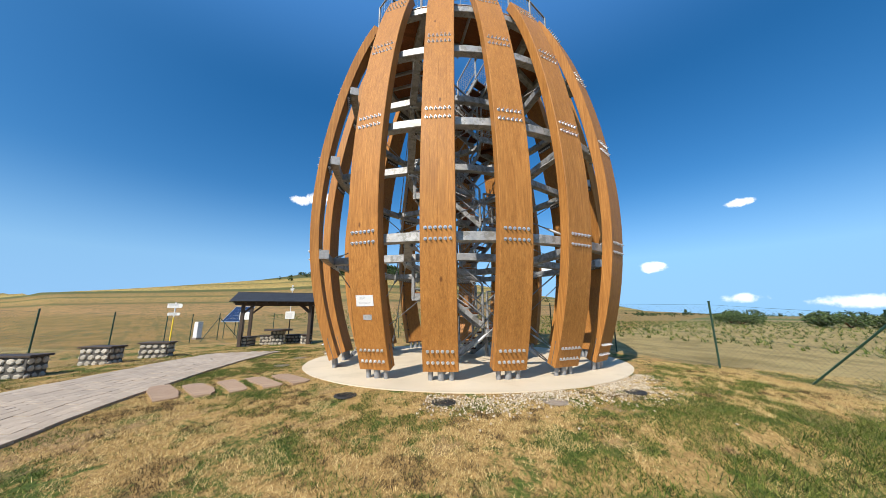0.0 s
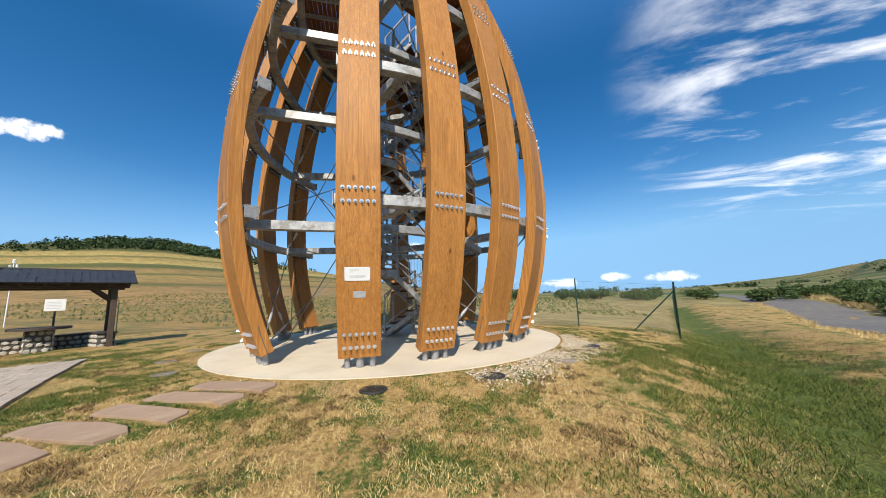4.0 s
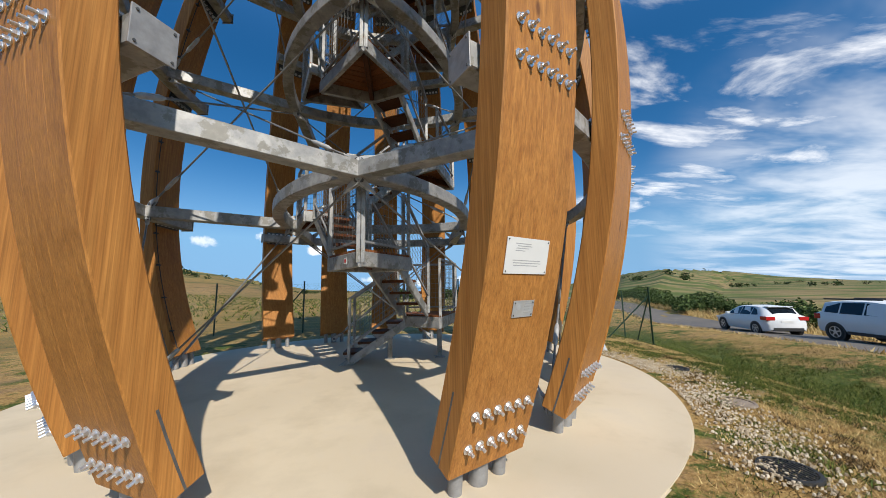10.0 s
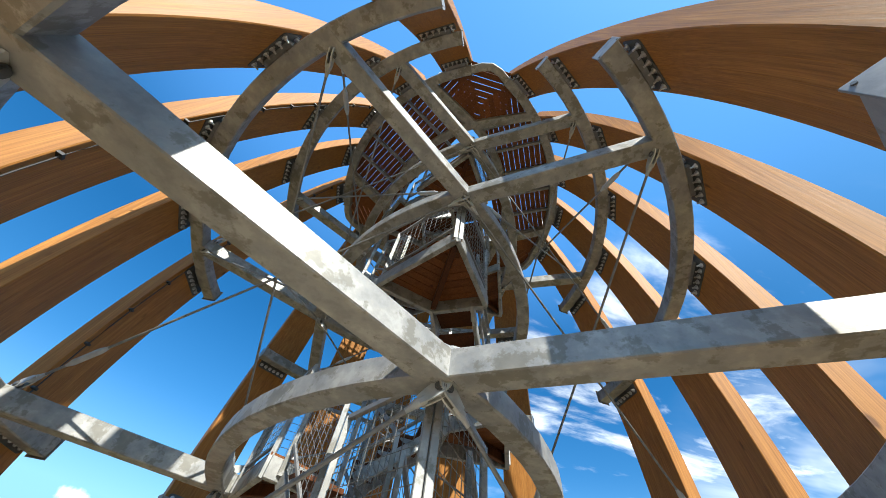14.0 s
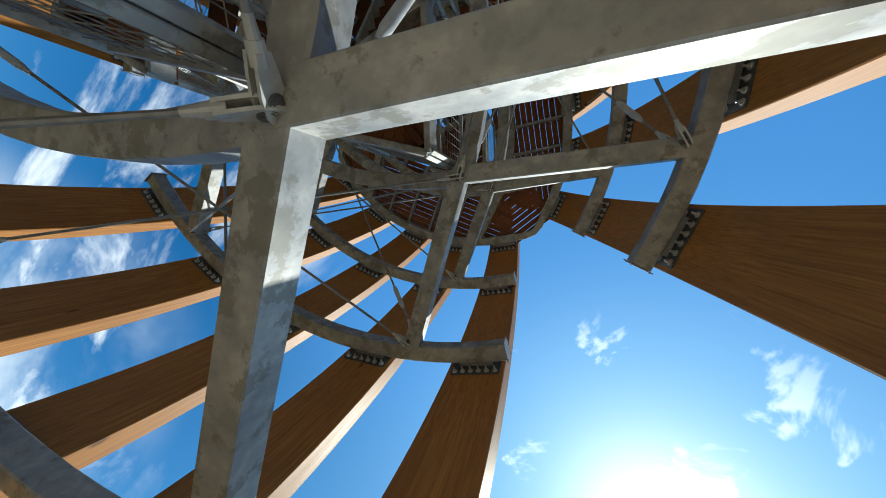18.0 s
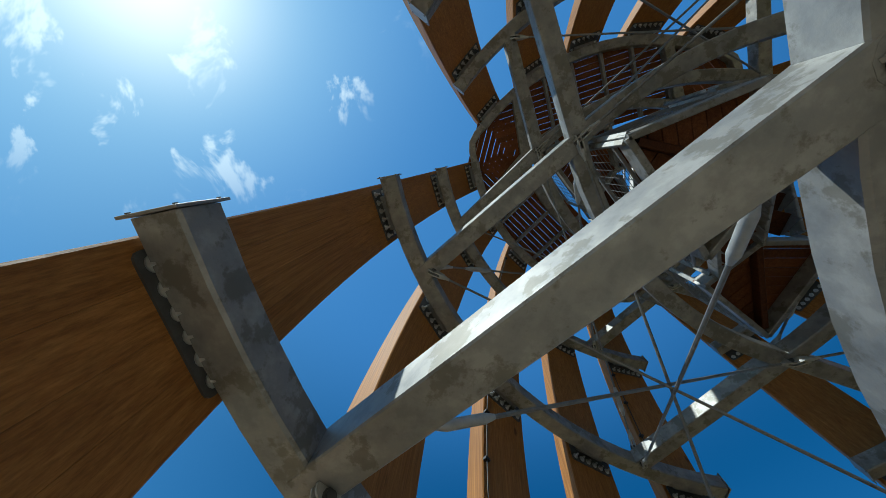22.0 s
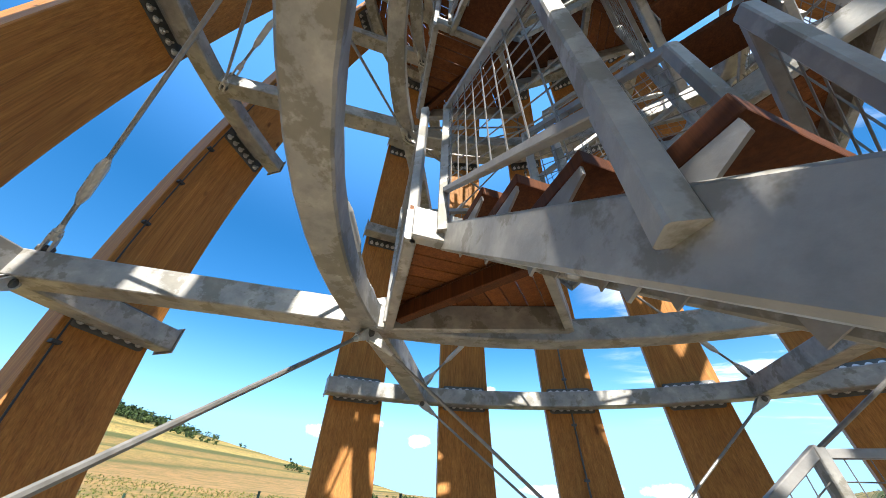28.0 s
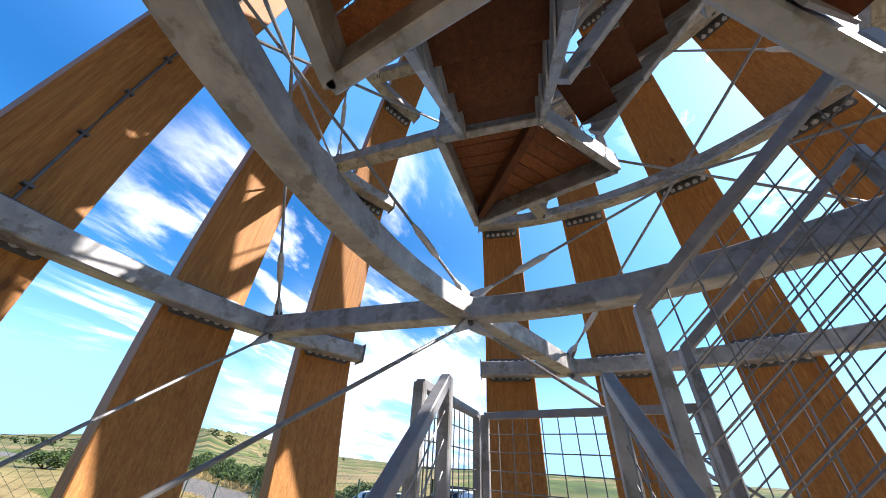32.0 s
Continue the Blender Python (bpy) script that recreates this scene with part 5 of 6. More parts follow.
def build_paving():
    pv = thing("paved_path", "path of pale concrete pavers in broken rows", "path", kind="structure", m=Matrix())
    side = Vector((-0.555, -0.832, 0))
    bm = bmesh.new()
    nu, nv = 40, 8
    grid = [[bm.verts.new(Vector(spot(*(PATH_A + PATH_WAY * (PATH_L * i / nu) + side * (PATH_W * j / nv))[:2], 0.012))) for j in range(nv + 1)] for i in range(nu + 1)]
    for i in range(nu):
        for j in range(nv):
            bm.faces.new((grid[i][j], grid[i + 1][j], grid[i + 1][j + 1], grid[i][j + 1]))
    part("bed", bm, SANDSTONE, pv, "sand between the pavers")
    bm = bmesh.new()
    box(bm, (-0.148, -0.098, -0.05), (0.148, 0.098, 0.0), None, 0.006)
    paver = mesh_of("paver", bm, PAVER)
    rng = random.Random(4)
    turn = math.degrees(math.atan2(PATH_WAY.y, PATH_WAY.x))
    rest = bmesh.new()
    count = 0
    for j in range(12):
        v = 0.1 + j * 0.2
        for i in range(-1, 50):
            u = 0.15 + i * 0.3 + (0.15 if j % 2 else 0)
            if u > PATH_L or u < 0.1:
                continue
            p = PATH_A + PATH_WAY * u + side * v
            m = lying(p, 0.028 + rng.uniform(-0.002, 0.002), turn)
            if 3.4 < u < 11.4 and count < 300:
                part("paver", paver, None, pv, m=m)
                count += 1
            else:
                box(rest, (-0.148, -0.098, -0.05), (0.148, 0.098, 0.0), m)
    tagged(part("pavers", rest, PAVER, pv, "pale concrete pavers"), kind="stuff")
    for k, (x, y) in enumerate(STONES):
        bm = bmesh.new()
        w, d = 1.12 + 0.06 * math.sin(k * 2.1), 0.31 + 0.03 * math.cos(k * 1.7)
        rim = [(-w / 2, -d / 2), (-w / 5, -d / 2 - 0.02), (w / 4, -d / 2 + 0.02), (w / 2, -d / 2), (w / 2 + 0.03, d / 6), (w / 2 - 0.05, d / 2), (w / 8, d / 2 + 0.02), (-w / 2 + 0.06, d / 2 - 0.02), (-w / 2 - 0.03, 0)]
        rim = [(a + 0.03 * math.sin(k * 3.7 + i * 2.3), b + 0.02 * math.sin(k * 5.1 + i * 4.1)) for i, (a, b) in enumerate(rim)]
        loft(bm, [[Vector((a * q, b * q, z)) for a, b in rim] for q, z in ((1.0, -0.06), (1.0, -0.008), (0.985, 0.0))])
        solid("stepping_stone", bm, SANDSTONE, "flat reddish sandstone stepping slab set in the lawn", "stepping stone", "stepping stones", m=lying(Vector((x, y, 0)), 0.016, 4 + 3 * math.sin(k * 3.0)))
    bm = bmesh.new()
    box(bm, (-0.24, -0.29, -0.08), (0.24, 0.29, 0.02), None, 0.01)
    solid("concrete_cover", bm, LID_GREY, "square grey concrete cover slab in the lawn", "shaft cover", m=pose(*spot(3.15, -7.42, 0.02), 0, 0, 20))
    for az, r, black in ((-48.6, 4.86, True), (-29.5, 4.9, False), (-11.5, 4.95, True), (-67.8, 4.86, True), (-151.8, 4.88, False), (-115.5, 4.84, False), (-133.0, 4.85, False)):
        x, y = polar(az, r)[:2]
        ld = thing("ground_lid", "round black ground spotlight frame in the grass" if black else "round grey concrete shaft lid in the grass", "shaft lid", "lids round the slab", m=pose(*spot(x, y, -0.006)) @ Matrix.Diagonal((0.84, 0.84, 1, 1)))
        bm = bmesh.new()
        cyl(bm, (0, 0, -0.05), (0, 0, 0.012), 0.17 if black else 0.165, 28)
        part("cover", bm, LID_BLACK if black else LID_GREY, ld, smooth=True)
        bm = bmesh.new()
        loft(bm, [[Vector((math.cos(t * math.tau / 28) * r2, math.sin(t * math.tau / 28) * r2, z2)) for t in range(28)] for r2, z2 in ((0.17, 0.0), (0.21, 0.0), (0.205, 0.02), (0.175, 0.02))], caps=False)
        part("rim", bm, LID_BLACK if black else LID_GREY, ld, smooth=True)
        if black:
            for i in range(-4, 5):
                bm = bmesh.new()
                h = math.sqrt(0.165 ** 2 - (i * 0.036) ** 2)
                box(bm, (i * 0.036 - 0.008, -h, 0.012), (i * 0.036 + 0.008, h, 0.02))
                part("bar", bm, LID_BLACK, ld)


def build_road():
    bm = bmesh.new()
    ys = [-40 + 2.0 * i for i in range(76)]
    rows = []
    for y in ys:
        e = road_edge(y)
        rows.append([bm.verts.new(spot(e + 5.4 * q + 0.25 * noise.noise((y * 0.4, q, 0)) * (q in (0, 1)), y, 0.025)) for q in (0, 0.15, 0.3, 0.45, 0.6, 0.75, 0.9, 1)])
    for a, b in zip(rows, rows[1:]):
        for i in range(7):
            bm.faces.new((a[i], a[i + 1], b[i + 1], b[i]))
    ob = solid("road", bm, ASPHALT, "worn grey asphalt road with parking along it", "road", kind="structure", smooth=True)


# ---------------------------------------------------------------- fence
def build_fence():
    line = [(-0.9, -12.4), (-4.8, -10.95), (-8.8, -9.6), (-12.7, -8.2), (-16.2, -6.4), (-17.8, -5.2), (-19.0, -3.7), (-18.6, -0.5), (-17.2, 3.0), (-11.6, 5.5), (-8.6, 5.7), (-5.6, 5.7), (-2.8, 5.6), (-0.2, 5.4), (2.4, 5.0), (5.2, 4.1), (7.85, 3.0)]
    side = [(7.85, 3.0), (8.6, 5.2), (9.35, 7.4), (10.1, 9.6), (10.85, 11.8), (11.6, 14.0), (12.35, 16.2), (13.1, 18.4), (13.85, 20.6), (14.6, 22.8)]
    for pts, label in ((line, "green wire-mesh fence with thin steel posts round the yard"), (side, "green wire-mesh fence beside the road ditch")):
        fe = thing("wire_fence", label, "fence", "fences", m=Matrix())
        tops = []
        for x, y in pts:
            x0, y0, z0 = spot(x, y)
            bm = bmesh.new()
            cyl(bm, (x0, y0, z0 - 0.1), (x0, y0, z0 + 1.68), 0.024, 10)
            cyl(bm, (x0, y0, z0 + 1.68), (x0, y0, z0 + 1.70), 0.028, 10)
            part("post", bm, FENCE_GREEN, fe, smooth=True)
            tops.append(Vector((x0, y0, z0)))
        bm = bmesh.new()
        for a, b in zip(tops, tops[1:]):
            for h in (0.06, 0.85, 1.6):
                cyl(bm, a + UP * h, b + UP * h, 0.0028, 4)
            n = int((b - a).length / 0.11)
            up, dn = 1.56, 0.06
            span = 14
            for i in range(-span, n):
                for s in (0, 1):
                    t0, t1 = i / n, (i + span) / n
                    if s:
                        t0, t1 = t1, t0
                    p, q = a.lerp(b, t0) + UP * dn, a.lerp(b, t1) + UP * up
                    lo, hi = 0.0, 1.0
                    if t1 != t0:
                        ts = sorted(((0 - t0) / (t1 - t0), (1 - t0) / (t1 - t0)))
                        lo, hi = max(0, ts[0]), min(1, ts[1])
                    if hi - lo > 0.02:
                        cyl(bm, p.lerp(q, lo), p.lerp(q, hi), 0.0016, 3)
        part("wire_mesh", bm, FENCE_GREEN, fe, "thin green diamond mesh")
        struts = [(tops[-1], tops[-2]), (tops[6], tops[5])] if pts is line else [(tops[0], tops[1])]
        struts += [(tops[6], tops[7]), (tops[12], tops[11])] if pts is line else []
        for a, b in struts:
            d = (b - a).normalized()
            bm = bmesh.new()
            e = a + d * 1.25
            cyl(bm, a + UP * 1.45, Vector((*e[:2], ground_z(e.x, e.y) - 0.05)), 0.02, 8)
            part("brace", bm, FENCE_GREEN, fe, smooth=True)


# ---------------------------------------------------------------- picnic place
def rubble_block(parent, lo, hi, seed, name="stone", size=0.15):
    """A mortared block with rounded stones proud on its four sides."""
    rng = random.Random(seed)
    bm = bmesh.new()
    box(bm, lo, hi, None, 0.01)
    part("core", bm, MORTAR, parent, "dark mortar core")
    w, d, h = (b - a for a, b in zip(lo, hi))
    for face in range(4):
        length = w if face % 2 == 0 else d
        cols, rows = max(1, round(length / (size * 1.25))), max(1, round(h / size))
        for r in range(rows):
            for c in range(cols):
                cw, ch = length / cols, h / rows
                u, v = (c + 0.5) * cw + rng.uniform(-0.02, 0.02) + (cw * 0.22 if r % 2 else -cw * 0.12), (r + 0.5) * ch
                u = min(max(u, cw * 0.42), length - cw * 0.42)
                bm = bmesh.new()
                k = rng.choice((5, 6, 7))
                a0 = rng.uniform(0, 6)
                ring = [(math.cos(a0 + i * math.tau / k) * cw * rng.uniform(0.38, 0.5), math.sin(a0 + i * math.tau / k) * ch * rng.uniform(0.36, 0.48)) for i in range(k)]
                base = [Vector((u + x, 0.0, v + z)) for x, z in ring]
                mid = [Vector((u + x * 0.97, -0.018, v + z * 0.97)) for x, z in ring]
                front = [Vector((u + x * 0.72, -0.03 - rng.uniform(0, 0.012), v + z * 0.72)) for x, z in ring]
                loft(bm, [base, mid, front])
                at = (Vector((lo[0], lo[1], lo[2])), Vector((hi[0], lo[1], lo[2])), Vector((hi[0], hi[1], lo[2])), Vector((lo[0], hi[1], lo[2])))[face]
                part(name, bm, STONE, parent, m=Matrix.Translation(at) @ pose(0, 0, 0, 0, 0, 90 * face))


def build_bench(x, y, turn, w=1.25, d=0.52, h=0.42, seed=0, label="rubble-stone bench block with a dark plank seat on the lawn"):
    b = thing("stone_bench", label, "bench", "stone benches", m=pose(*spot(x, y), 0, 0, turn))
    rubble_block(b, (-w / 2, -d / 2, -0.06), (w / 2, d / 2, h), seed)
    for i in range(4):
        bm = bmesh.new()
        y0 = -d / 2 - 0.04 + i * (d + 0.08) / 4
        box(bm, (-w / 2 - 0.07, y0 + 0.004, h), (w / 2 + 0.07, y0 + (d + 0.08) / 4 - 0.004, h + 0.05), None, 0.006)
        part("seat_plank", bm, DARKWOOD, b, "dark stained plank")
    return b


def build_pergola():
    o, turn = Vector((-11.2, -2.1, 0)), 66.0
    pg = thing("picnic_shelter", "dark-stained timber picnic shelter with a black gabled tile roof", "shelter", m=pose(*spot(o.x, o.y), 0, 0, turn))
    L, D, H = 1.5, 0.8, 1.92
    for sx in (-1, 1):
        for sy in (-1, 1):
            bm = bmesh.new()
            loft(bm, [rect_loop(Vector((sx * L, sy * D, z)), Vector((1, 0, 0)), Vector((0, 1, 0)), 0.15, 0.15, 0.012) for z in (-0.05, H)])
            part("post", bm, DARKWOOD, pg)
            bm = bmesh.new()
            beam(bm, (sx * L, sy * D, H - 0.42), (sx * (L - 0.5), sy * D, H + 0.02), 0.08, 0.09)
            part("brace", bm, DARKWOOD, pg)
    for sy in (-1, 1):
        part("plate_beam", beam(bmesh.new(), (-L - 0.35, sy * D, H + 0.07), (L + 0.35, sy * D, H + 0.07), 0.13, 0.14), DARKWOOD, pg)
    for sx in (-1, 1):
        part("tie_beam", beam(bmesh.new(), (sx * L, -D, H + 0.06), (sx * L, D, H + 0.06), 0.12, 0.12), DARKWOOD, pg)
    ridge, eave, over = H + 0.52, H + 0.06, D + 0.42
    for i in range(9):
        x = -L - 0.3 + i * (2 * L + 0.6) / 8
        for sy in (-1, 1):
            part("rafter", beam(bmesh.new(), (x, sy * over, eave + 0.03), (x, 0, ridge - 0.02), 0.06, 0.09), DARKWOOD, pg)
    for sy in (-1, 1):
        bm = bmesh.new()
        slope = (Vector((0, 0, ridge)) - Vector((0, sy * over, eave)))
        n = slope.cross(Vector((1, 0, 0))).normalized()
        n = n if n.z > 0 else -n
        roof = part("roof_slope", loft(bm, [[Vector((x, sy * over, eave)) + n * h0, Vector((x, 0, ridge)) + n * h0, Vector((x, 0, ridge)) + n * (h0 + 0.03), Vector((x, sy * over, eave)) + n * (h0 + 0.03)] for x in (-L - 0.5, L + 0.5) for h0 in (0.075,)]), ROOFING, pg)
        tile = bmesh.new()
        box(tile, (-0.115, -0.125, 0.0), (0.115, 0.125, 0.022), None, 0.005)
        tile = mesh_of("roof_tile", tile, ROOFING)
        t = slope.normalized()
        rowsn = int(slope.length / 0.22)
        for r in range(rowsn + 1):
            for c in range(22):
                x = -L - 0.46 + (c + 0.5) * (2 * L + 0.92) / 22
                p = Vector((x, sy * over, eave)) + t * (0.1 + r * 0.22) + n * 0.112
                m = Matrix((Vector((1, 0, 0)), t, Vector((1, 0, 0)).cross(t))).transposed().to_4x4()
                if m.to_3x3().col[2].z < 0:
                    m = Matrix((Vector((-1, 0, 0)), t, Vector((-1, 0, 0)).cross(t))).transposed().to_4x4()
                m.translation = p
                part("roof_tile", tile, None, roof, m=m @ pose(0, 0, 0, 4, 0, 0))
    part("ridge_cap", beam(bmesh.new(), (-L - 0.5, 0, ridge + 0.13), (L + 0.5, 0, ridge + 0.13), 0.16, 0.05), ROOFING, pg)
    m = Matrix.Translation(spot(o.x, o.y)) @ pose(0, 0, 0, 0, 0, turn)
    # table and its blocks
    tb = thing("picnic_table", "round dark timber table on a rubble-stone pedestal under the shelter", "table", m=m)
    rubble_block(tb, (-0.27, -0.27, -0.05), (0.27, 0.27, 0.66), 11, size=0.17)
    bm = bmesh.new()
    cyl(bm, (0, 0, 0.66), (0, 0, 0.735), 0.66, 28)
    part("tabletop", bm, DARKWOOD, tb, "thick dark round tabletop")
    for i, (x, y, t) in enumerate(((-1.35, -0.15, 80), (1.35, -0.15, 100), (0.75, 0.85, 20), (-0.45, 0.95, -5))):
        q = m @ Vector((x, y, 0))
        build_bench(q.x, q.y, turn + t, 0.95, 0.42, 0.40, 20 + i, "short rubble-stone bench with dark planks beside the picnic table")
    for i, (x, y) in enumerate(((-2.1, 2.0), (0.2, 2.0))):
        q = m @ Vector((x, y, 0))
        ib = thing("info_board", "small white information board on a dark post", "sign", "information boards", m=pose(*spot(q.x, q.y), 0, 0, turn - 15))
        bm = bmesh.new()
        cyl(bm, (0, 0.03, -0.05), (0, 0.03, 1.7), 0.03, 10)
        part("post", bm, DARKWOOD, ib)
        bm = bmesh.new()
        box(bm, (-0.26, -0.02, 1.3), (0.26, 0.0, 1.72), None, 0.004)
        part("board", bm, SIGN_WHITE, ib)
        bm = bmesh.new()
        for k in range(5):
            box(bm, (-0.2, -0.0215, 1.38 + k * 0.055), (0.16 - 0.03 * (k % 2), -0.02, 1.392 + k * 0.055))
        part("print", bm, PRINT, ib, "unreadable grey lines")


def build_benches():
    for i, (x, y, t, w) in enumerate(((-5.9, -9.3, 66, 1.0), (-7.4, -7.95, 61, 0.78), (-8.5, -6.7, 72, 0.78))):
        build_bench(x, y, t - 8, w, 0.5, 0.46, 40 + i)


def build_sign():
    s = thing("trail_signpost", "yellow pole with two white direction boards", "signpost", m=pose(*spot(-14.6, -6.2), 0, 0, 62))
    bm = bmesh.new()
    cyl(bm, (0, 0, -0.05), (0, 0, 1.5), 0.032, 12)
    part("pole", bm, YELLOW, s, "yellow painted pole", smooth=True)
    bm = bmesh.new()
    cyl(bm, (0, 0, 1.5), (0, 0, 2.25), 0.030, 12)
    part("pole_top", bm, SIGN_WHITE, s, "white painted pole end", smooth=True)
    for z, w, h in ((2.08, 0.34, 0.22), (1.66, 0.28, 0.14)):
        bm = bmesh.new()
        pts = [Vector((-w, -0.04, z - h / 2)), Vector((w * 0.85, -0.04, z - h / 2)), Vector((w, -0.04, z)), Vector((w * 0.85, -0.04, z + h / 2)), Vector((-w, -0.04, z + h / 2))]
        loft(bm, [pts, [p + Vector((0, 0.008, 0)) for p in pts]])
        bd = part("board", bm, SIGN_WHITE, s, "white pointed board")
        bm = bmesh.new()
        for k in (-1, 0, 1):
            box(bm, (-w * 0.8, -0.0415, z + k * h * 0.28 - 0.012), (w * 0.5, -0.04, z + k * h * 0.28 + 0.012))
        part("print", bm, PRINT, bd, "unreadable dark line")


def build_solar():
    glass = surface("solar_glass", [(0.3, (0.012, 0.022, 0.06)), (0.7, (0.02, 0.035, 0.085))], scale=3, rough=(0.08, 0.15), bump=0.0, spec=0.6)
    m = pose(*spot(-20.0, -2.5), 0, 0, 35) @ Matrix.Diagonal((0.85, 0.85, 1.05, 1))
    s = thing("solar_panel", "tilted dark blue solar panel on a steel stand by the fence", "solar panel", m=m)
    tilt = Matrix.Translation((0, 0, 1.55)) @ pose(0, 0, 0, 38, 0, 0)
    bm = bmesh.new()
    box(bm, (-0.95, -0.8, 0.0), (0.95, 0.8, 0.02), tilt)
    part("backing", bm, STEEL_DULL, s)
    for i in range(6):
        for j in range(5):
            bm = bmesh.new()
            x, y = -0.93 + i * 0.31, -0.78 + j * 0.312
            box(bm, (x + 0.006, y + 0.006, 0.02), (x + 0.304, y + 0.306, 0.026), tilt)
            part("cell", bm, glass, s)
    for lo, hi in (((-0.97, -0.82, -0.01), (0.97, -0.79, 0.035)), ((-0.97, 0.79, -0.01), (0.97, 0.82, 0.035)), ((-0.97, -0.79, -0.01), (-0.94, 0.79, 0.035)), ((0.94, -0.79, -0.01), (0.97, 0.79, 0.035))):
        bm = bmesh.new()
        box(bm, lo, hi, tilt)
        part("frame_bar", bm, BOLT, s)
    for x in (-0.7, 0.7):
        for y, z in ((-0.55, 1.1), (0.5, 1.92)):
            bm = bmesh.new()
            cyl(bm, (x, y, -0.05), (x, y, z), 0.028, 10)
            part("leg", bm, FENCE_GREEN, s, smooth=True)
    q = spot(-21.0, -4.6)
    c = thing("meter_cabinet", "small pale grey meter cabinet on a plinth by the fence", "cabinet", m=pose(*q, 0, 0, 20))
    bm = bmesh.new()
    box(bm, (-0.25, -0.15, 0.1), (0.25, 0.15, 1.15), None, 0.01)
    part("body", bm, SIGN_WHITE, c)
    bm = bmesh.new()
    box(bm, (-0.3, -0.2, -0.05), (0.3, 0.2, 0.1), None, 0.01)
    part("plinth", bm, LID_GREY, c)
    bm = bmesh.new()
    box(bm, (-0.22, -0.16, 0.18), (0.22, -0.15, 1.08), None, 0.004)
    part("door", bm, SIGN_WHITE, c)


# ---------------------------------------------------------------- cars
def car_material(name, colour, rough=0.25, metal=0.0):
    return surface(name, [(0.3, tuple(c * 0.96 for c in colour)), (0.7, colour)], scale=2, rough=(rough, rough + 0.08), metal=metal, bump=0.0)


CAR_WHITE = car_material("white_car_paint", (0.66, 0.67, 0.68), 0.18)
CAR_GLASS = car_material("dark_car_glass", (0.012, 0.014, 0.016), 0.06)
CAR_BLACK = car_material("black_plastic", (0.022, 0.022, 0.023), 0.5)
TYRE = car_material("tyre_rubber", (0.018, 0.018, 0.019), 0.75)
RIM = car_material("alloy_rim", (0.55, 0.56, 0.58), 0.3, 0.7)
TAIL = car_material("red_lamp", (0.42, 0.012, 0.012), 0.15)
CLEAR = car_material("headlamp_glass", (0.62, 0.64, 0.66), 0.12)


def section(x, half, z0, belt, roof, roof_half, lean=0.0):
    """One cross loop of a car body, from sill to roof and back."""
    if roof is None:
        ys = [(half * 0.94, z0), (half, z0 + 0.18), (half, (z0 + belt) / 2), (half * 0.97, belt - 0.03), (half * 0.9, belt), (half * 0.45, belt + 0.02)]
    else:
        ys = [(half * 0.94, z0), (half, z0 + 0.18), (half, (z0 + belt) / 2), (half * 0.97, belt), (roof_half, roof - 0.05), (roof_half * 0.55, roof)]
    return [Vector((x, y, z)) for y, z in ys] + [Vector((x, -y, z)) for y, z in reversed(ys)]


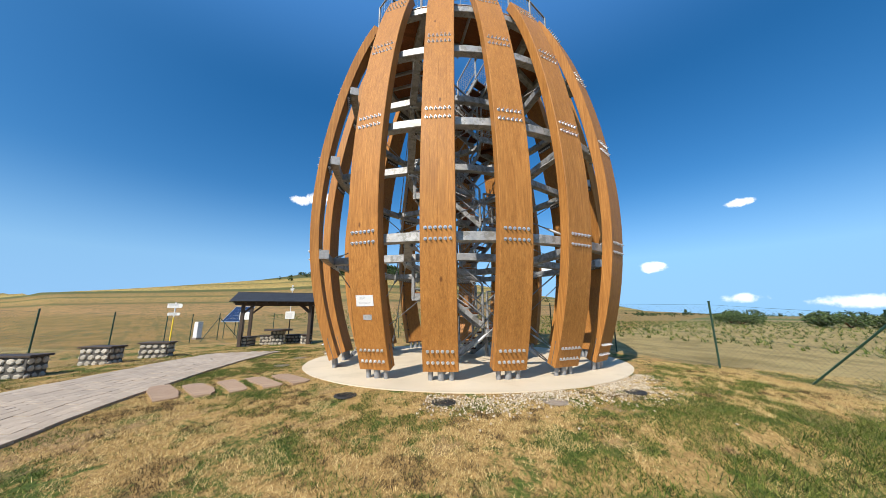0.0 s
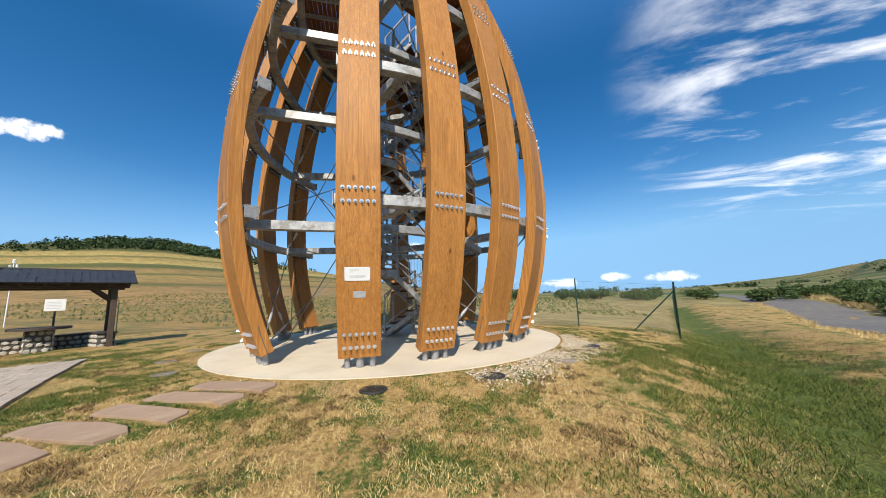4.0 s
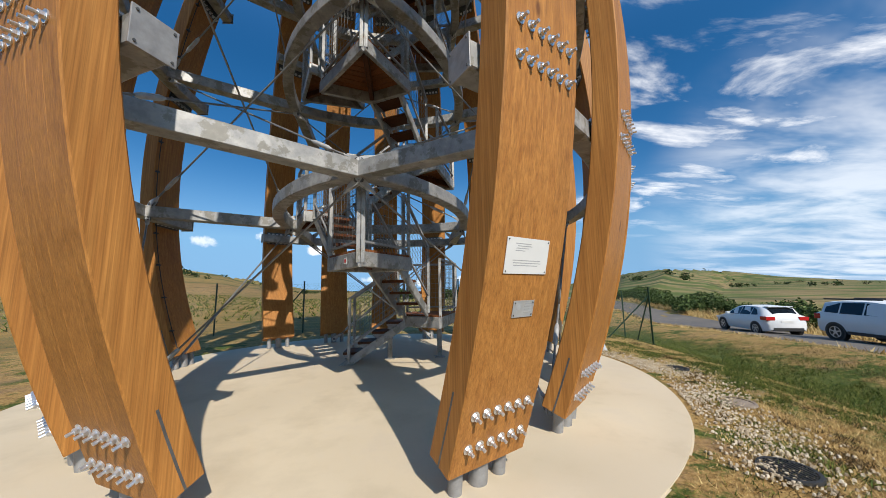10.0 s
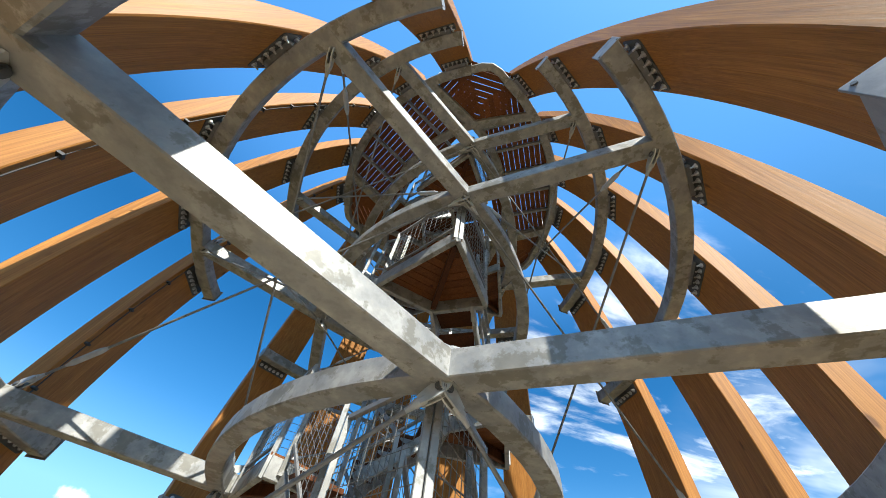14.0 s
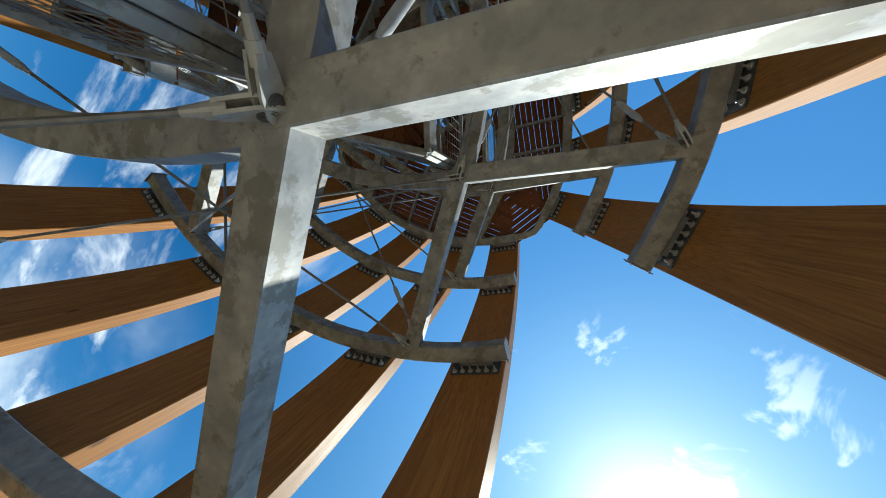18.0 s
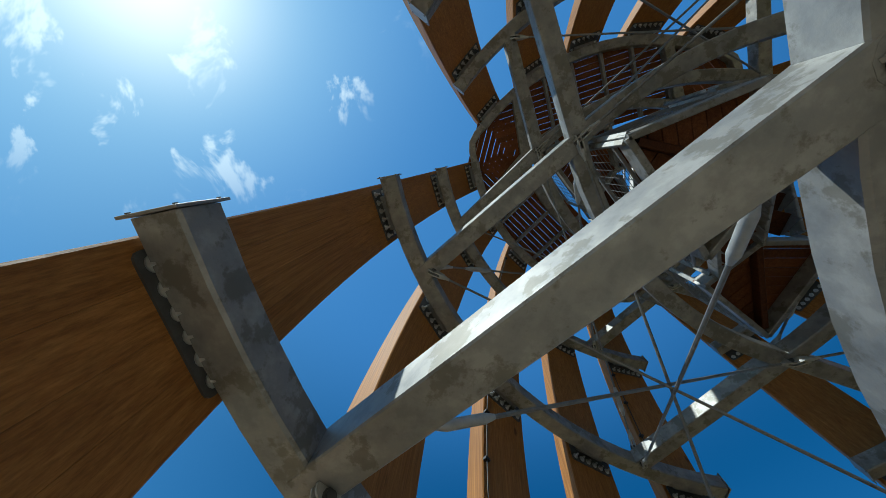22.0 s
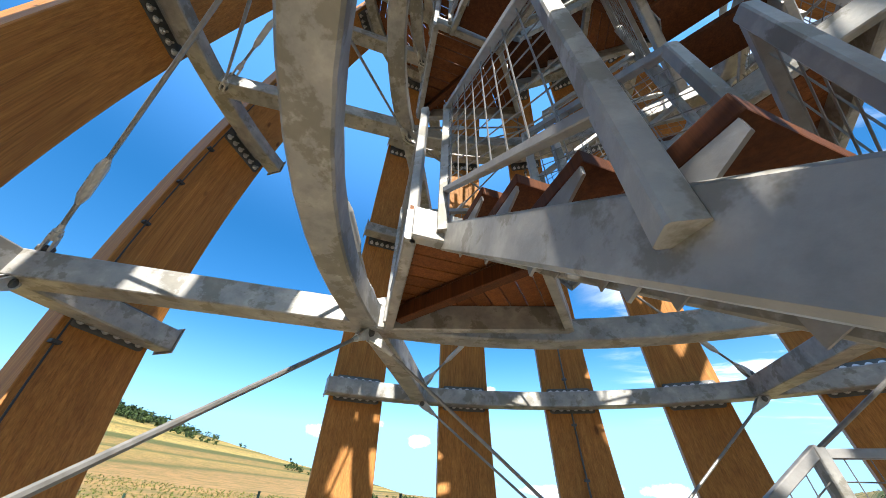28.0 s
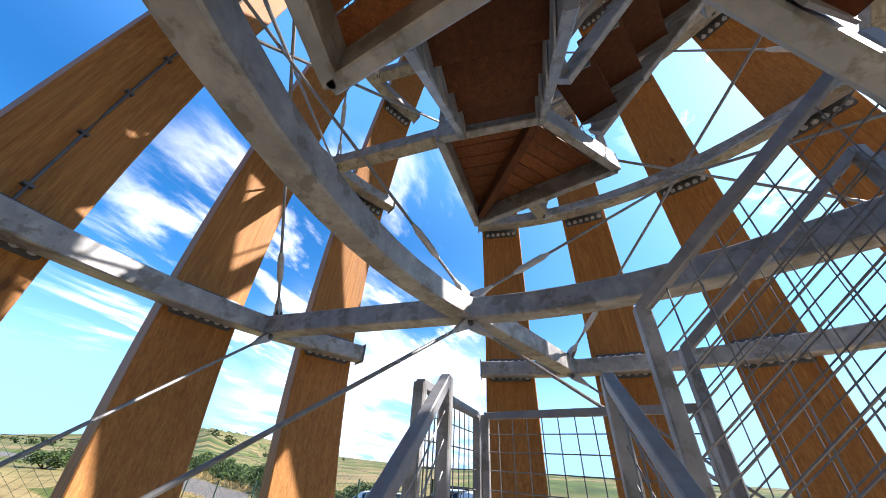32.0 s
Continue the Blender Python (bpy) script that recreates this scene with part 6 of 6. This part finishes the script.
def build_car(name, label, spec, m):
    """x runs from the rear bumper (0) to the nose (length)."""
    c = thing(name, label, "car", "parked cars", m=m @ pose(0, 0, 0, 0, 0, 0))
    W, z0 = spec["half"], spec["sill"]
    rows = [section(x, W * f, z0 + dz, belt, roof, rh) for x, f, dz, belt, roof, rh in spec["rows"]]
    bm = loft(bmesh.new(), rows)
    part("body", bm, CAR_WHITE, c, "white painted body", smooth=True)
    roof_rows = spec["rows"]
    # side windows: dark panes proud of the upper body
    for s in (-1, 1):
        for x0, x1, lo0, hi0, lo1, hi1 in spec["windows"]:
            bm = bmesh.new()

            def on(x, z):
                xs = [r[0] for r in roof_rows]
                belt = float(np.interp(x, xs, [r[3] for r in roof_rows]))
                roof = float(np.interp(x, xs, [r[4] or r[3] + 0.02 for r in roof_rows]))
                rh = float(np.interp(x, xs, [r[5] for r in roof_rows]))
                f = float(np.interp(x, xs, [r[1] for r in roof_rows]))
                t = min(1, max(0, (z - belt) / max(0.05, roof - 0.05 - belt)))
                return Vector((x, s * (W * f * 0.97 * (1 - t) + rh * t + 0.006), z))
            a = [on(x0, lo0), on(x1, lo1), on(x1, hi1), on(x0, hi0)]
            loft(bm, [a, [p - Vector((0, s * 0.012, 0)) for p in a]])
            part("side_window", bm, CAR_GLASS, c, "dark glass")
    # front and rear glass follow the top of the body
    xs = [r[0] for r in roof_rows]
    for nm, x0, x1 in spec["panes"]:
        cuts = sorted({x0, x1} | {x for x in xs if x0 < x < x1})
        strip = []
        for x in cuts:
            k = max(i for i in range(len(xs) - 1) if xs[i] <= x)
            t = (x - xs[k]) / (xs[k + 1] - xs[k])
            strip.append([rows[k][i].lerp(rows[k + 1][i], t) * 1.0 for i in (4, 5, 6, 7)])
        lift = Vector((0.012 if nm == "windscreen" else -0.012, 0, 0.012))
        bm = bmesh.new()
        top = [[bm.verts.new(p * 1.0 + lift + Vector((0, -0.05 if p.y > 0.3 else 0.05 if p.y < -0.3 else 0, 0.0))) for p in line] for line in strip]
        for a, b in zip(top, top[1:]):
            for i in range(3):
                bm.faces.new((a[i], a[i + 1], b[i + 1], b[i]))
        bmesh.ops.solidify(bm, geom=bm.faces[:], thickness=0.006)
        part(nm, bm, CAR_GLASS, c, "dark glass")
    for lo, hi, nm, mat, both in spec["blocks"]:
        for s in ((-1, 1) if both else (1,)):
            bm = bmesh.new()
            l, h = Vector(lo), Vector(hi)
            if s < 0:
                l.y, h.y = -h.y, -l.y
            box(bm, l, h, None, min(0.02, (h - l).x * 0.3, (h - l).y * 0.3, (h - l).z * 0.3))
            part(nm, bm, mat, c)
    for x in spec["axles"]:
        for s in (-1, 1):
            r = spec["wheel"]
            y = s * (W - 0.10)
            bm = bmesh.new()
            cyl(bm, (x, y - s * 0.06, r), (x, y + s * 0.113, r), r + 0.055, 28)
            part("wheel_arch", bm, CAR_BLACK, c, "dark wheel opening")
            bm = bmesh.new()
            loft(bm, [[Vector((x + math.cos(t * math.tau / 28) * rr, y + s * dy, r + math.sin(t * math.tau / 28) * rr)) for t in range(28)] for rr, dy in ((r * 0.64, 0.11), (r * 0.9, 0.125), (r, 0.10), (r, -0.08), (r * 0.7, -0.09))], caps=True)
            tyre = part("wheel", bm, TYRE, c, "black tyre", smooth=True)
            bm = bmesh.new()
            cyl(bm, (x, y + s * 0.112, r), (x, y + s * 0.12, r), r * 0.2, 16)
            for k in range(5):
                a = k * math.tau / 5 + 0.3
                beam(bm, (x + math.cos(a) * r * 0.15, y + s * 0.116, r + math.sin(a) * r * 0.15), (x + math.cos(a) * r * 0.66, y + s * 0.116, r + math.sin(a) * r * 0.66), 0.012, 0.055)
            loft(bm, [[Vector((x + math.cos(t * math.tau / 28) * rr, y + s * dy, r + math.sin(t * math.tau / 28) * rr)) for t in range(28)] for rr, dy in ((r * 0.66, 0.105), (r * 0.66, 0.127), (r * 0.6, 0.127), (r * 0.6, 0.105))], caps=False)
            part("rim", bm, RIM, tyre, "silver spoked rim")
    return c


def build_cars():
    hatch = dict(half=0.90, sill=0.20, wheel=0.32, axles=(0.78, 3.42), rows=[
        (0.0, 0.80, 0.12, 0.78, None, 0.5), (0.10, 0.93, 0.06, 0.98, 1.10, 0.55), (0.42, 0.99, 0.0, 0.99, 1.40, 0.60), (0.95, 1.0, 0.0, 0.97, 1.47, 0.60), (1.7, 1.0, 0.0, 0.95, 1.48, 0.61), (2.4, 1.0, 0.0, 0.92, 1.42, 0.60),
        (2.85, 1.0, 0.0, 0.91, 1.20, 0.66), (3.25, 0.99, 0.0, 0.90, None, 0.5), (3.9, 0.94, 0.04, 0.76, None, 0.5), (4.25, 0.80, 0.10, 0.60, None, 0.5), (4.33, 0.65, 0.16, 0.50, None, 0.5)],
        windows=[(0.62, 1.08, 1.02, 1.20, 1.00, 1.37), (1.14, 1.92, 1.0, 1.38, 0.975, 1.40), (1.98, 2.82, 0.97, 1.395, 0.95, 1.12)],
        panes=[("rear_window", 0.13, 0.40), ("windscreen", 2.45, 3.18)],
        blocks=[((-0.01, 0.50, 0.78), (0.42, 0.885, 0.96), "tail_lamp", TAIL, True), ((3.75, 0.5, 0.58), (4.22, 0.80, 0.72), "headlamp", CLEAR, True), ((-0.03, -0.62, 0.26), (0.2, 0.62, 0.42), "rear_bumper_insert", CAR_BLACK, False),
                ((-0.015, -0.26, 0.66), (0.02, 0.26, 0.77), "number_plate", SIGN_WHITE, False), ((2.72, 0.88, 0.93), (2.92, 1.02, 1.05), "mirror", CAR_WHITE, True), ((0.3, -0.52, 1.415), (0.62, 0.52, 1.45), "roof_spoiler", CAR_WHITE, False)])
    suv = dict(half=0.90, sill=0.30, wheel=0.345, axles=(0.80, 3.47), rows=[
        (0.0, 0.82, 0.10, 0.86, None, 0.5), (0.08, 0.95, 0.05, 1.08, 1.22, 0.62), (0.30, 1.0, 0.0, 1.09, 1.58, 0.66), (0.9, 1.0, 0.0, 1.07, 1.64, 0.66), (1.7, 1.0, 0.0, 1.06, 1.65, 0.66), (2.5, 1.0, 0.0, 1.05, 1.60, 0.65),
        (2.95, 1.0, 0.0, 1.04, 1.36, 0.68), (3.3, 1.0, 0.0, 1.03, None, 0.5), (3.95, 0.97, 0.0, 0.98, None, 0.5), (4.25, 0.88, 0.06, 0.86, None, 0.5), (4.34, 0.74, 0.12, 0.66, None, 0.5)],
        windows=[(0.42, 0.95, 1.14, 1.36, 1.12, 1.54), (1.02, 1.82, 1.11, 1.55, 1.10, 1.56), (1.88, 2.9, 1.10, 1.555, 1.08, 1.30)],
        panes=[("rear_window", 0.10, 0.29), ("windscreen", 2.56, 3.24)],
        blocks=[((-0.01, 0.62, 0.84), (0.25, 0.885, 1.06), "tail_lamp", TAIL, True), ((3.98, 0.42, 0.78), (4.30, 0.80, 0.93), "headlamp", CLEAR, True), ((4.2, -0.42, 0.74), (4.36, 0.42, 0.90), "grille", CAR_BLACK, False),
                ((4.1, -0.7, 0.34), (4.37, 0.7, 0.54), "front_bumper", CAR_BLACK, False), ((0.2, 0.55, 1.66), (2.3, 0.60, 1.72), "roof_rail", CAR_BLACK, True), ((1.25, 0.86, 0.30), (3.0, 0.915, 0.42), "side_cladding", CAR_BLACK, True),
                ((2.82, 0.9, 1.04), (3.02, 1.06, 1.2), "mirror", CAR_BLACK, True), ((4.33, -0.26, 0.56), (4.385, 0.26, 0.67), "number_plate", SIGN_WHITE, False)])
    ground_a, ground_b = spot(20.2, 10.0, 0.03), spot(18.98, 4.05, 0.03)
    ha = math.degrees(math.atan2(0.94, 0.34))
    build_car("hatchback_car", "white five-door hatchback parked on the road's edge", hatch, pose(*ground_a, 0, 0, ha) @ Matrix.Translation((-2.16, 0, 0)))
    hb = math.degrees(math.atan2(-0.966, -0.26))
    build_car("suv_car", "white compact SUV with black roof rails parked on the road", suv, pose(*ground_b, 0, 0, hb) @ Matrix.Translation((-2.17, 0, 0)))


def build_mast():
    """A weather mast in the field, and a white notice on the fence."""
    m = thing("weather_mast", "thin white weather mast with small sensors in the field", "mast", m=pose(*spot(-30.0, 3.9)))
    part("pole", cyl(bmesh.new(), (0, 0, -0.1), (0, 0, 4.3), 0.035, 10), SIGN_WHITE, m, smooth=True)
    part("cross_arm", cyl(bmesh.new(), (-0.45, 0, 3.9), (0.45, 0, 3.9), 0.02, 8), SIGN_WHITE, m)
    for x, z, r in ((-0.42, 4.05, 0.09), (0.42, 4.02, 0.08), (0.0, 4.4, 0.10), (0.05, 3.2, 0.13)):
        bm = bmesh.new()
        for k in range(4):
            cyl(bm, (x, 0, z - 0.12 + k * 0.06), (x, 0, z - 0.08 + k * 0.06), r, 12, r * 0.7)
        part("sensor", bm, SIGN_WHITE, m, "small white louvred sensor")
    q = spot(-4.8, -10.95)
    n = thing("fence_notice", "small white notice board fixed to a fence post", "sign", m=pose(*q, 0, 0, 70))
    part("board", box(bmesh.new(), (-0.02, -0.045, 1.15), (0.40, -0.03, 1.62), None, 0.004), SIGN_WHITE, n)
    bm = bmesh.new()
    for k in range(5):
        box(bm, (0.03, -0.0465, 1.24 + k * 0.07), (0.33 - 0.04 * (k % 2), -0.045, 1.26 + k * 0.07))
    part("print", bm, PRINT, n, "unreadable grey lines")
# ---------------------------------------------------------------- build
build_ground()
build_road()
place_ribs()
for lv in range(4):
    build_frame(lv)
place_rods()
build_stairs()
build_platform()
build_plaques()
build_conduits()
build_fence()
build_pergola()
build_benches()
build_sign()
build_solar()
build_cars()
build_mast()
place_shrubs()
build_paving()
grow_field()
grow_woods()
grow_grass()
scatter_gravel()
